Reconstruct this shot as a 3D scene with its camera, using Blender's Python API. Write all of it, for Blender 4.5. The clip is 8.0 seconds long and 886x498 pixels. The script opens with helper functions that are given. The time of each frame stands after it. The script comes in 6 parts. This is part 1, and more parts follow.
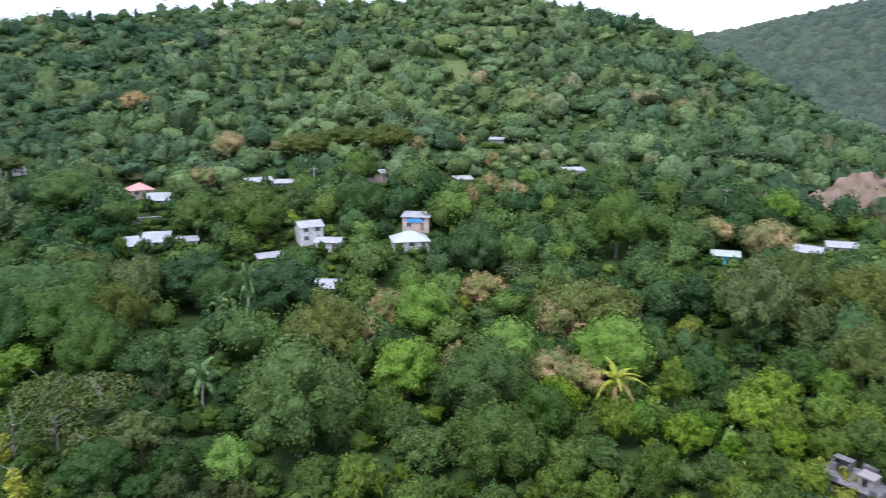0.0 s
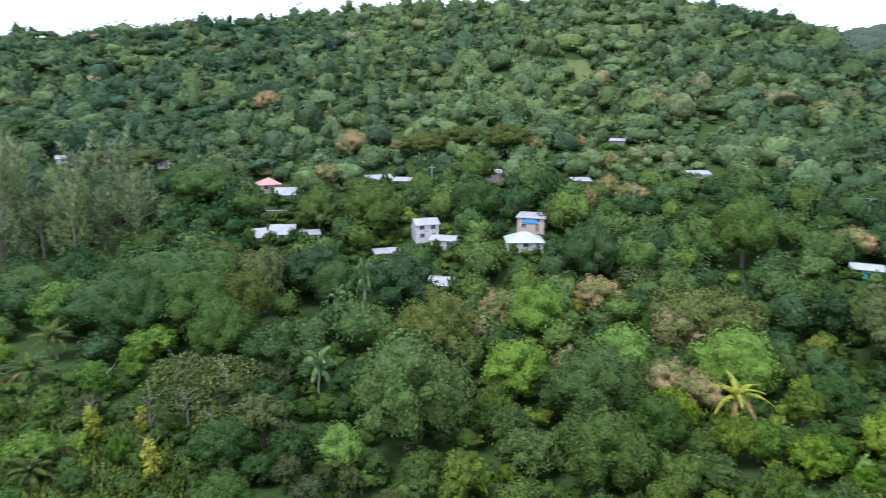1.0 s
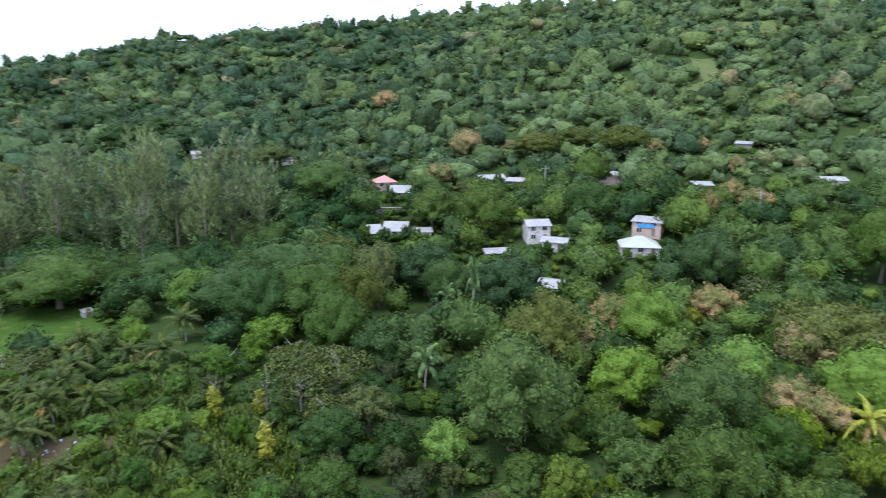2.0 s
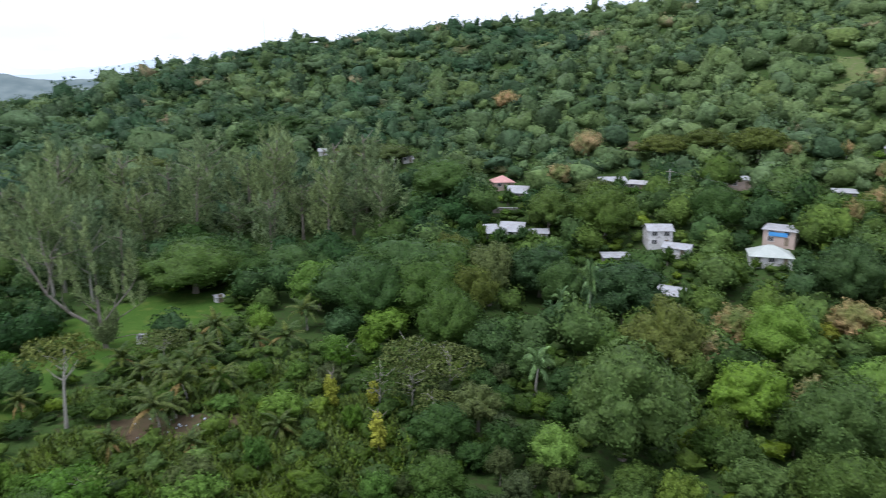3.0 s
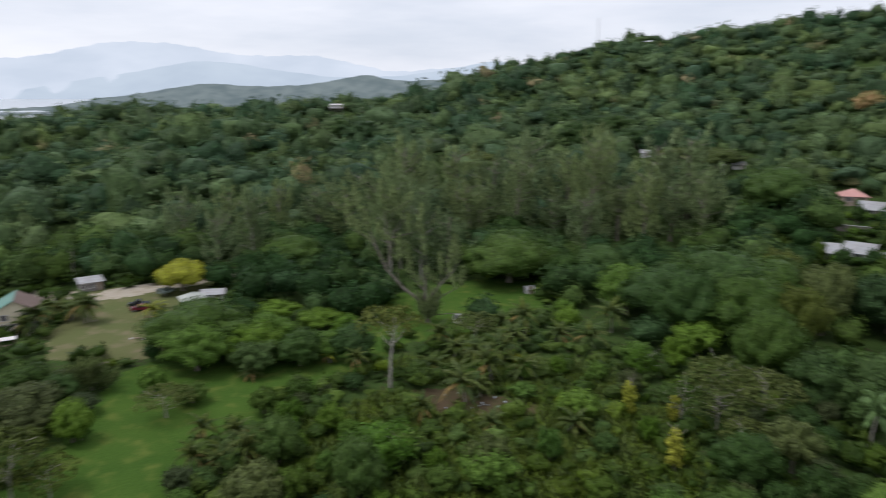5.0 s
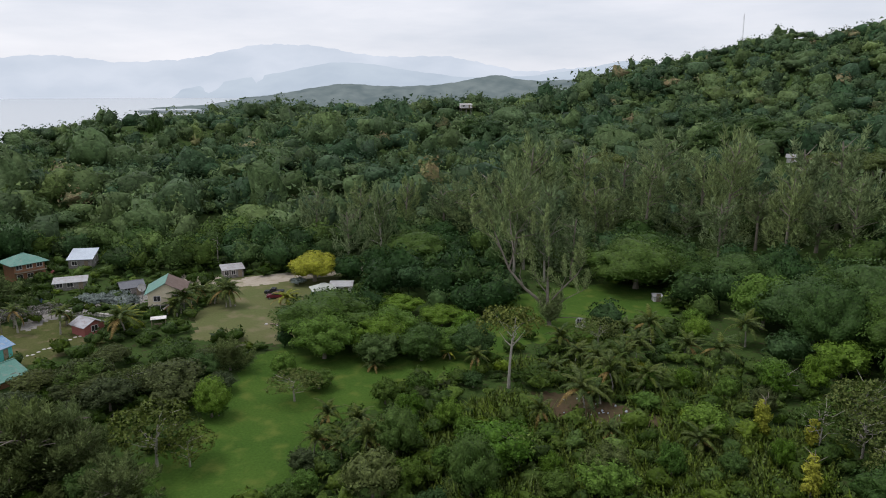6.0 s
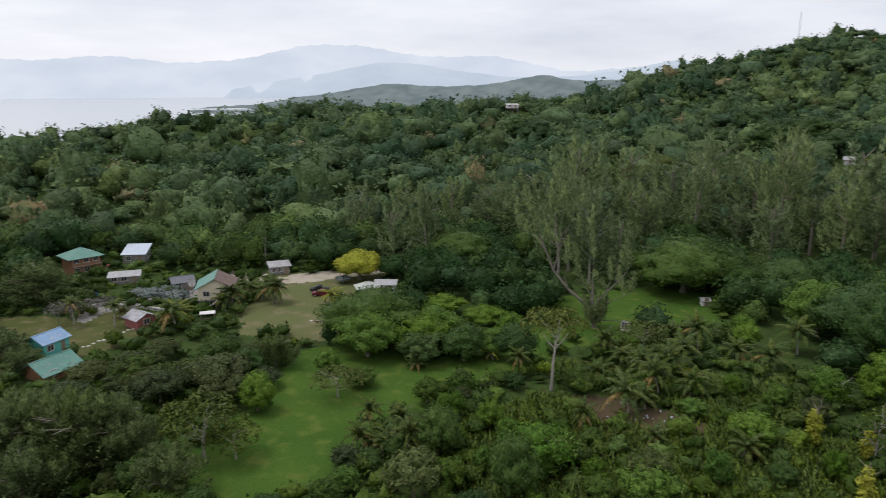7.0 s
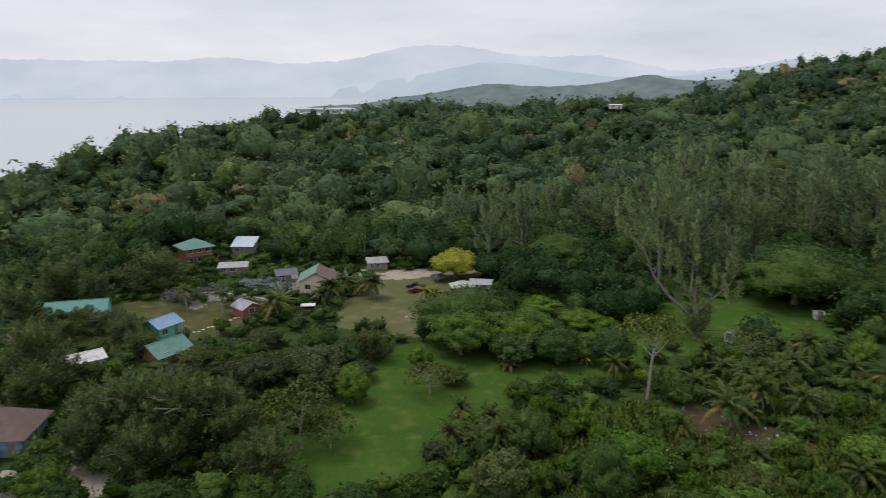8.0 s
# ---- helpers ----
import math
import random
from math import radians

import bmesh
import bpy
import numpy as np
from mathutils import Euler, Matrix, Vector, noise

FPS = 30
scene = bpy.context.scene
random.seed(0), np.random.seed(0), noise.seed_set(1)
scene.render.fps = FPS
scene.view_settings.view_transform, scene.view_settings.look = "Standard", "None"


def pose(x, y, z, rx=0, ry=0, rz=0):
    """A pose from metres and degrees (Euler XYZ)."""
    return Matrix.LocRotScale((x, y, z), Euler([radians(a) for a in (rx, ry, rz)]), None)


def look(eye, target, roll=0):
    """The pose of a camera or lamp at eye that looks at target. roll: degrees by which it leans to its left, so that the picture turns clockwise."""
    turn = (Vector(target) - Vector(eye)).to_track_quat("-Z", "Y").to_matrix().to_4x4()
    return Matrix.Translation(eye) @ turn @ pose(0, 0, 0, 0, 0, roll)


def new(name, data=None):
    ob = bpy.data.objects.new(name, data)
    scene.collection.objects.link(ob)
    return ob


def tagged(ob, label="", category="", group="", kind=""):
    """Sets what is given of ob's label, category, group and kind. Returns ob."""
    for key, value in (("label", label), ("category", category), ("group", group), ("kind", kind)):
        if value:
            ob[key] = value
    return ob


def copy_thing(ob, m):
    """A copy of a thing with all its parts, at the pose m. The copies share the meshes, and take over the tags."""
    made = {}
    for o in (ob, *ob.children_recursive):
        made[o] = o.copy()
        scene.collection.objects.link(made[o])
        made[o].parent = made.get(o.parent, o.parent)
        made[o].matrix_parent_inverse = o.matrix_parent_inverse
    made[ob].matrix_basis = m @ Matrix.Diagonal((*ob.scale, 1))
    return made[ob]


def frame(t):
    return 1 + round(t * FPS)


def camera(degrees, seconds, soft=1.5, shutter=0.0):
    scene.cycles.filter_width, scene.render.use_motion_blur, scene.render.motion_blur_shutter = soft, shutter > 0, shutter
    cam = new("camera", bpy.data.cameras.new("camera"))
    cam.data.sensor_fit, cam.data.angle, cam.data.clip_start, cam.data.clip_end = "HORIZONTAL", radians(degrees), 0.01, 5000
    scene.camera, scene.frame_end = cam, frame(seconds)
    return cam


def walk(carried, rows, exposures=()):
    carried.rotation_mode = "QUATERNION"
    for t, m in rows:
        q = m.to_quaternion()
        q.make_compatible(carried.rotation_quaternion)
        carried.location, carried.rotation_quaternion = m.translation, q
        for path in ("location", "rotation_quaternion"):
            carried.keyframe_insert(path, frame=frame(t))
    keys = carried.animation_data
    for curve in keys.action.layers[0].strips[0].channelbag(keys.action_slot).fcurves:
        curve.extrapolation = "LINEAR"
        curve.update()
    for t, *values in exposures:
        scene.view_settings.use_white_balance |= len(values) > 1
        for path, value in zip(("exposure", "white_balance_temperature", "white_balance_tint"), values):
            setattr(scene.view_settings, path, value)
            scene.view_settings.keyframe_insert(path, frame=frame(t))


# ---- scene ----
cam = camera(63.9, 8.0, soft=0.95, shutter=0.55)
EYE_Z = 50.0
YAW = ((0, 0.0), (0.5, 4.71), (1, 9.4), (1.5, 14.05), (2.25, 20.95), (3, 28.04), (3.5, 32.69), (4, 37.4), (4.5, 42.87),
       (5, 53.44), (5.2, 57.41), (5.4, 60.6), (5.75, 63.0), (6.03, 63.7), (6.3, 64.15), (6.5, 64.71), (7, 67.29), (7.5, 71.23), (8, 75.23))
walk(cam, [(t, pose(0, 0, EYE_Z, 90 - 12.87, 0, yaw)) for t, yaw in YAW],
     exposures=((0, 1.12, 5400, 18), (1.5, 1.12, 5360, 17), (3, 0.75, 5620, 15), (4, 0.46, 5880, 15), (5, 0.2, 6060, 15), (6.5, 0.13, 6220, 15), (7, 0.18, 6220, 15), (7.5, 0.1, 6220, 15), (8, -0.02, 6240, 15)))

# ---- sky and sun: a bright overcast evening ----
SUN_EL, SUN_AZ = radians(64), radians(215)
world = bpy.data.worlds.new("overcast_sky")
scene.world = world
world.use_nodes = True
wn, wl = world.node_tree.nodes, world.node_tree.links
wn.clear()
w_out, w_bg = wn.new("ShaderNodeOutputWorld"), wn.new("ShaderNodeBackground")
w_sky = wn.new("ShaderNodeTexSky")
w_sky.sky_type, w_sky.sun_disc, w_sky.sun_elevation, w_sky.sun_rotation = "NISHITA", False, SUN_EL, SUN_AZ
w_dim = wn.new("ShaderNodeVectorMath")
w_dim.operation, w_dim.inputs[3].default_value = "SCALE", 0.1
w_co, w_map, w_noise = wn.new("ShaderNodeTexCoord"), wn.new("ShaderNodeMapping"), wn.new("ShaderNodeTexNoise")
w_map.inputs["Scale"].default_value = (1.6, 1.6, 9.0)
w_noise.inputs["Scale"].default_value, w_noise.inputs["Detail"].default_value, w_noise.inputs["Roughness"].default_value = 1.5, 6.0, 0.55
w_ramp = wn.new("ShaderNodeValToRGB")
w_ramp.color_ramp.elements[0].position, w_ramp.color_ramp.elements[0].color = 0.33, (0.72, 0.76, 0.795, 1)
w_ramp.color_ramp.elements[1].position, w_ramp.color_ramp.elements[1].color = 0.66, (0.98, 0.98, 0.97, 1)
w_mix = wn.new("ShaderNodeMix")
w_mix.data_type, w_mix.inputs[0].default_value = "RGBA", 0.9
wl.new(w_co.outputs["Generated"], w_map.inputs["Vector"])
wl.new(w_map.outputs["Vector"], w_noise.inputs["Vector"])
wl.new(w_noise.outputs["Fac"], w_ramp.inputs["Fac"])
wl.new(w_sky.outputs["Color"], w_dim.inputs[0])
wl.new(w_dim.outputs[0], w_mix.inputs[6])
wl.new(w_ramp.outputs["Color"], w_mix.inputs[7])
wl.new(w_mix.outputs[2], w_bg.inputs["Color"])
w_bg.inputs["Strength"].default_value = 0.9
wl.new(w_bg.outputs[0], w_out.inputs["Surface"])
sun = new("sun", bpy.data.lights.new("sun", "SUN"))
sun.data.energy, sun.data.angle, sun.data.color = 1.4, radians(18), (1.0, 0.96, 0.9)
sun.matrix_world = look((300 * math.sin(SUN_AZ) * math.cos(SUN_EL), 300 * math.cos(SUN_AZ) * math.cos(SUN_EL), 300 * math.sin(SUN_EL)), (0, 0, 0))


# ---- materials ----
def material(name):
    m = bpy.data.materials.new(name)
    m.use_nodes = True
    m.node_tree.nodes.clear()
    nodes, links = m.node_tree.nodes, m.node_tree.links
    out, bsdf = nodes.new("ShaderNodeOutputMaterial"), nodes.new("ShaderNodeBsdfPrincipled")
    links.new(bsdf.outputs[0], out.inputs["Surface"])
    return m, nodes, links, bsdf, out


def mix_rgb(nodes, links, fac, a, b, blend="MIX"):
    n = nodes.new("ShaderNodeMix")
    n.data_type, n.blend_type = "RGBA", blend
    for socket, value in ((0, fac), (6, a), (7, b)):
        if isinstance(value, (int, float)):
            n.inputs[socket].default_value = value
        elif isinstance(value, tuple):
            n.inputs[socket].default_value = (*value, 1)
        else:
            links.new(value, n.inputs[socket])
    return n.outputs[2]


def noise_fac(nodes, links, scale, low, high, detail=4.0, stretch=(1, 1, 1)):
    co, mp, nz, rg = (nodes.new("ShaderNode" + k) for k in ("TexCoord", "Mapping", "TexNoise", "MapRange"))
    mp.inputs["Scale"].default_value = stretch
    links.new(co.outputs["Object"], mp.inputs["Vector"])
    links.new(mp.outputs["Vector"], nz.inputs["Vector"])
    nz.inputs["Scale"].default_value, nz.inputs["Detail"].default_value = scale, detail
    rg.inputs["From Min"].default_value, rg.inputs["From Max"].default_value = low, high
    links.new(nz.outputs["Fac"], rg.inputs["Value"])
    return rg.outputs["Result"]


def leaf_material(name, a, b, accent=None, accent_share=0.0, tone_from="object", gloss=0.45, thin=0.24, grain=1.9, sheen=0.1, relief=0.6, vary=1.0, flutter=0.3):
    """Foliage between the colours a and b, from plant to plant and from leaf to leaf; some plants turn to the accent colour."""
    m, nodes, links, bsdf, out = material(name)
    if tone_from == "object":
        tone = nodes.new("ShaderNodeObjectInfo").outputs["Random"]
    else:
        at = nodes.new("ShaderNodeAttribute")
        at.attribute_name = "tone"
        tone = at.outputs["Fac"]
    geo = nodes.new("ShaderNodeNewGeometry")
    col = mix_rgb(nodes, links, tone, a, b)
    if accent:
        frac = nodes.new("ShaderNodeMath")
        frac.operation = "MULTIPLY"
        links.new(tone, frac.inputs[0])
        frac.inputs[1].default_value = 37.31
        fr2 = nodes.new("ShaderNodeMath")
        fr2.operation = "FRACT"
        links.new(frac.outputs[0], fr2.inputs[0])
        rg = nodes.new("ShaderNodeMapRange")
        rg.inputs["From Min"].default_value, rg.inputs["From Max"].default_value = 1 - accent_share * 1.5, 1 - accent_share * 0.5
        links.new(fr2.outputs[0], rg.inputs["Value"])
        patch = noise_fac(nodes, links, 0.22, 0.35, 0.62, 2.0)
        mul = nodes.new("ShaderNodeMath")
        mul.operation = "MULTIPLY"
        links.new(rg.outputs["Result"], mul.inputs[0])
        links.new(patch, mul.inputs[1])
        col = mix_rgb(nodes, links, mul.outputs[0], col, accent)
    hsv = nodes.new("ShaderNodeHueSaturation")
    val = nodes.new("ShaderNodeMapRange")
    val.inputs["To Min"].default_value, val.inputs["To Max"].default_value = 1 - flutter, 1 + flutter * 1.1
    links.new(geo.outputs["Random Per Island"], val.inputs["Value"])
    links.new(val.outputs["Result"], hsv.inputs["Value"])
    hue = nodes.new("ShaderNodeMapRange")
    hue.inputs["To Min"].default_value, hue.inputs["To Max"].default_value = 0.494 - 0.024 * vary, 0.496 + 0.004 * vary
    kind = nodes.new("ShaderNodeMath")
    kind.operation, kind.inputs[1].default_value = "MULTIPLY", 61.7
    links.new(tone, kind.inputs[0])
    kind2 = nodes.new("ShaderNodeMath")
    kind2.operation = "FRACT"
    links.new(kind.outputs[0], kind2.inputs[0])
    blend = nodes.new("ShaderNodeMix")
    blend.inputs[0].default_value = 0.65
    links.new(noise_fac(nodes, links, 0.5, 0.3, 0.7, 3.0), blend.inputs[2])
    links.new(kind2.outputs[0], blend.inputs[3])
    links.new(blend.outputs[0], hue.inputs["Value"])
    rich = nodes.new("ShaderNodeMapRange")
    rich.inputs["To Min"].default_value, rich.inputs["To Max"].default_value = 1.08, 1.08 - 0.18 * vary
    links.new(kind2.outputs[0], rich.inputs["Value"])
    links.new(rich.outputs["Result"], hsv.inputs["Saturation"])
    links.new(hue.outputs["Result"], hsv.inputs["Hue"])
    co, cell = nodes.new("ShaderNodeTexCoord"), nodes.new("ShaderNodeTexVoronoi")
    cell.inputs["Scale"].default_value, cell.inputs["Randomness"].default_value = grain, 1.0
    links.new(co.outputs["Object"], cell.inputs["Vector"])
    leafy = nodes.new("ShaderNodeMapRange")
    leafy.inputs["To Min"].default_value, leafy.inputs["To Max"].default_value = 0.72, 1.30
    tint = nodes.new("ShaderNodeSeparateColor")
    links.new(cell.outputs["Color"], tint.inputs["Color"])
    links.new(tint.outputs[0], leafy.inputs["Value"])
    spread = nodes.new("ShaderNodeVectorMath")
    spread.operation = "SCALE"
    links.new(col, spread.inputs[0])
    links.new(leafy.outputs["Result"], spread.inputs[3])
    bump = nodes.new("ShaderNodeBump")
    bump.invert = True
    bump.inputs["Strength"].default_value, bump.inputs["Distance"].default_value = relief, 0.8 / grain
    links.new(cell.outputs["Distance"], bump.inputs["Height"])
    links.new(bump.outputs[0], bsdf.inputs["Normal"])
    links.new(spread.outputs[0], hsv.inputs["Color"])
    links.new(hsv.outputs["Color"], bsdf.inputs["Base Color"])
    bsdf.inputs["Roughness"].default_value = gloss
    bsdf.inputs["Specular IOR Level"].default_value = sheen
    tr, mx = nodes.new("ShaderNodeBsdfTranslucent"), nodes.new("ShaderNodeMixShader")
    links.new(hsv.outputs["Color"], tr.inputs["Color"])
    mx.inputs[0].default_value = thin
    links.new(bsdf.outputs[0], mx.inputs[1])
    links.new(tr.outputs[0], mx.inputs[2])
    links.new(mx.outputs[0], out.inputs["Surface"])
    return m


def rough_material(name, a, b, scale=0.6, roughness=0.8, fine=12.0, bump=0.15, metallic=0.0, stretch=(1, 1, 1), dirt=None, shine=0.5):
    """A surface that wavers between the colours a and b at two scales, with a fine relief."""
    m, nodes, links, bsdf, out = material(name)
    col = mix_rgb(nodes, links, noise_fac(nodes, links, scale, 0.32, 0.68, 5.0, stretch), a, b)
    grain = noise_fac(nodes, links, fine, 0.25, 0.75, 4.0, stretch)
    col = mix_rgb(nodes, links, 0.35, col, mix_rgb(nodes, links, grain, tuple(c * 0.55 for c in a), tuple(min(1, c * 1.3) for c in b)))
    if dirt:
        col = mix_rgb(nodes, links, noise_fac(nodes, links, scale * 2.7, 0.52, 0.7, 6.0, stretch), col, dirt)
    links.new(col, bsdf.inputs["Base Color"])
    bsdf.inputs["Roughness"].default_value, bsdf.inputs["Metallic"].default_value = roughness, metallic
    bsdf.inputs["Specular IOR Level"].default_value = shine
    bp = nodes.new("ShaderNodeBump")
    bp.inputs["Strength"].default_value, bp.inputs["Distance"].default_value = bump, 0.1
    links.new(grain, bp.inputs["Height"])
    links.new(bp.outputs[0], bsdf.inputs["Normal"])
    return m


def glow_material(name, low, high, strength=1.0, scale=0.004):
    """Plain glowing far distance: haze of kilometres of moist air put into the colour."""
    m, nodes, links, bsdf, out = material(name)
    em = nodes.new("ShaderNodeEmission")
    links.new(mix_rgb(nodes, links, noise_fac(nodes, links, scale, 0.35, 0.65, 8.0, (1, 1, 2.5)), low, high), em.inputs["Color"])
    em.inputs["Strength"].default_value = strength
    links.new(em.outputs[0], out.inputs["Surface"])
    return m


MAT_GROUND = rough_material("undergrowth_soil", (0.034, 0.064, 0.016), (0.052, 0.086, 0.022), 0.3, 0.95, 1.6, 1.0, dirt=(0.050, 0.046, 0.024), shine=0.05)
MAT_LAWN = rough_material("mown_grass", (0.040, 0.088, 0.014), (0.064, 0.116, 0.019), 0.12, 0.95, 2.5, 0.8, dirt=(0.095, 0.130, 0.026), shine=0.05)
MAT_TRODDEN = rough_material("trodden_grass", (0.060, 0.079, 0.020), (0.105, 0.106, 0.042), 0.12, 0.95, 2.5, 0.6, dirt=(0.15, 0.125, 0.07), shine=0.05)
MAT_DRYGRASS = rough_material("dry_hill_grass", (0.085, 0.125, 0.035), (0.13, 0.155, 0.055), 0.12, 0.95, 1.2, 0.8, dirt=(0.15, 0.14, 0.075), shine=0.05)
MAT_YARD = rough_material("worn_grass_yard", (0.125, 0.125, 0.052), (0.10, 0.12, 0.042), 0.08, 0.95, 2.0, 0.4, dirt=(0.165, 0.145, 0.08), shine=0.1)
MAT_ROAD = rough_material("marl_road", (0.42, 0.37, 0.30), (0.34, 0.29, 0.22), 0.2, 0.95, 3.0, 0.4, dirt=(0.25, 0.22, 0.14))
MAT_GRAVEL = rough_material("grey_gravel", (0.20, 0.19, 0.175), (0.28, 0.265, 0.245), 0.4, 0.95, 4.0, 0.5, dirt=(0.13, 0.13, 0.085), shine=0.1)
MAT_SOIL = rough_material("bare_soil", (0.105, 0.072, 0.045), (0.07, 0.060, 0.030), 0.15, 0.95, 2.5, 0.6, dirt=(0.05, 0.06, 0.02), shine=0.05)
MAT_CLAY = rough_material("cut_clay_bank", (0.25, 0.165, 0.115), (0.19, 0.135, 0.095), 0.12, 0.95, 1.0, 0.8, dirt=(0.12, 0.11, 0.05))
MAT_BARK = rough_material("grey_bark", (0.16, 0.13, 0.10), (0.26, 0.23, 0.19), 1.2, 0.9, 9.0, 0.5)
MAT_PALEBARK = rough_material("pale_bark", (0.27, 0.25, 0.21), (0.37, 0.34, 0.29), 1.2, 0.9, 9.0, 0.4)
MAT_ZINC = rough_material("weathered_zinc", (0.28, 0.282, 0.287), (0.43, 0.43, 0.435), 0.5, 0.6, 5.0, 0.1, 0.12, dirt=(0.27, 0.235, 0.21))
MAT_OLDZINC = rough_material("dull_old_zinc", (0.28, 0.28, 0.30), (0.38, 0.38, 0.40), 0.5, 0.6, 5.0, 0.1, 0.1, dirt=(0.24, 0.21, 0.20))
MAT_WHITEWALL = rough_material("white_painted_wall", (0.62, 0.59, 0.58), (0.76, 0.73, 0.71), 0.5, 0.8, 6.0, 0.1, dirt=(0.36, 0.32, 0.29))
MAT_REDROOF = rough_material("red_roof_sheets", (0.46, 0.22, 0.19), (0.56, 0.30, 0.26), 0.5, 0.6, 5.0, 0.1)
MAT_GREENROOF = rough_material("green_roof_sheets", (0.07, 0.20, 0.155), (0.12, 0.27, 0.215), 0.5, 0.5, 5.0, 0.1, dirt=(0.18, 0.24, 0.20))
MAT_PALEGREEN = rough_material("pale_green_roof", (0.35, 0.375, 0.33), (0.45, 0.47, 0.42), 0.5, 0.6, 5.0, 0.1)
MAT_BLUEROOF = rough_material("blue_roof_sheets", (0.15, 0.27, 0.43), (0.24, 0.37, 0.54), 0.5, 0.55, 5.0, 0.1, dirt=(0.34, 0.37, 0.41))
MAT_BROWNROOF = rough_material("brown_shingle_roof", (0.11, 0.075, 0.06), (0.17, 0.12, 0.10), 0.8, 0.9, 6.0, 0.3)
MAT_CREAM = rough_material("cream_wall", (0.62, 0.54, 0.38), (0.70, 0.62, 0.46), 0.5, 0.85, 6.0, 0.1)
MAT_ORANGE = rough_material("orange_wall", (0.25, 0.115, 0.06), (0.34, 0.17, 0.09), 0.5, 0.85, 6.0, 0.1)
MAT_TURQUOISE = rough_material("turquoise_wall", (0.08, 0.42, 0.38), (0.13, 0.52, 0.46), 0.5, 0.8, 6.0, 0.1)
MAT_REDWALL = rough_material("red_painted_wall", (0.30, 0.09, 0.085), (0.38, 0.13, 0.11), 0.5, 0.8, 6.0, 0.1)
MAT_PINKWALL = rough_material("pink_beige_wall", (0.46, 0.34, 0.28), (0.56, 0.43, 0.36), 0.5, 0.85, 6.0, 0.1)
MAT_GREYWALL = rough_material("raw_block_wall", (0.20, 0.182, 0.175), (0.29, 0.268, 0.255), 0.5, 0.9, 6.0, 0.2, dirt=(0.12, 0.105, 0.095))
MAT_PATHWALL = rough_material("pinkish_concrete", (0.22, 0.185, 0.17), (0.31, 0.265, 0.245), 0.5, 0.9, 6.0, 0.2, dirt=(0.16, 0.14, 0.12))
MAT_DARK = rough_material("dark_parts_and_opening_shade", (0.015, 0.015, 0.017), (0.03, 0.03, 0.03), 1.0, 0.4, 8.0, 0.05)
MAT_TARP = rough_material("blue_tarpaulin", (0.05, 0.25, 0.62), (0.10, 0.36, 0.72), 1.0, 0.5, 6.0, 0.2)
MAT_WOOD = rough_material("weathered_wood", (0.20, 0.15, 0.10), (0.30, 0.24, 0.17), 1.0, 0.85, 8.0, 0.3)

MAT_CONCRETE = rough_material("bare_concrete", (0.30, 0.29, 0.285), (0.42, 0.41, 0.40), 0.5, 0.9, 6.0, 0.2, dirt=(0.28, 0.27, 0.25))
MAT_OLDCONCRETE = rough_material("weathered_old_concrete", (0.12, 0.112, 0.112), (0.19, 0.18, 0.178), 0.6, 0.9, 5.0, 0.3, dirt=(0.06, 0.06, 0.05))
MAT_BLUEGREY = rough_material("blue_grey_zinc", (0.42, 0.48, 0.55), (0.54, 0.60, 0.66), 0.5, 0.45, 5.0, 0.1, 0.15)
MAT_SLATE = rough_material("dark_grey_roof", (0.10, 0.105, 0.12), (0.16, 0.165, 0.18), 0.6, 0.7, 5.0, 0.2)
MAT_TEALROOF = rough_material("teal_roof_sheets", (0.055, 0.20, 0.17), (0.10, 0.27, 0.235), 0.5, 0.65, 5.0, 0.1)
MAT_BLUEWALL = rough_material("blue_grey_wall", (0.16, 0.26, 0.42), (0.22, 0.33, 0.48), 0.5, 0.8, 6.0, 0.1)

# a little haze is put into the hill leaves: more blue than the valley's
LEAF_HAZED_WOODS = leaf_material("hazed_woods_leaves", (0.038, 0.083, 0.040), (0.122, 0.188, 0.060), (0.25, 0.215, 0.105), 0.018, "tone", gloss=0.6, grain=0.9, sheen=0.1, relief=0.4, flutter=0.28)
LEAF_VALLEYWOODS = leaf_material("valley_woods_leaves", (0.025, 0.067, 0.021), (0.103, 0.177, 0.036), None, 0, "tone", gloss=0.55, grain=1.4, sheen=0.1, relief=0.5, flutter=0.3)
# greyer and bluer than the nearer woods: haze of distance painted into the leaf colour
LEAF_HAZED_FARWOODS = leaf_material("hazed_far_woods_leaves", (0.036, 0.060, 0.040), (0.070, 0.098, 0.058), None, 0, "tone", grain=0.5, sheen=0.1, relief=0.25)
LEAF_NEEDLES = leaf_material("casuarina_needles", (0.17, 0.25, 0.105), (0.22, 0.30, 0.13), None, 0, "object", 0.7, 0.45)
LEAF_VALLEY = leaf_material("valley_leaves", (0.038, 0.084, 0.020), (0.128, 0.200, 0.030), relief=0.6, vary=0.8)
LEAF_MANGO = leaf_material("mango_leaves", (0.034, 0.082, 0.018), (0.070, 0.134, 0.025), relief=0.6)
LEAF_DARK = leaf_material("breadfruit_leaves", (0.046, 0.096, 0.023), (0.078, 0.138, 0.030), gloss=0.5, sheen=0.12)
LEAF_DEEP = leaf_material("shade_tree_leaves", (0.032, 0.074, 0.020), (0.048, 0.098, 0.027))
LEAF_DARKOLIVE = leaf_material("dark_olive_leaves", (0.050, 0.078, 0.026), (0.078, 0.105, 0.034))
LEAF_FEATHER = leaf_material("feathery_olive_leaves", (0.135, 0.20, 0.070), (0.175, 0.245, 0.090), gloss=0.7, thin=0.4)
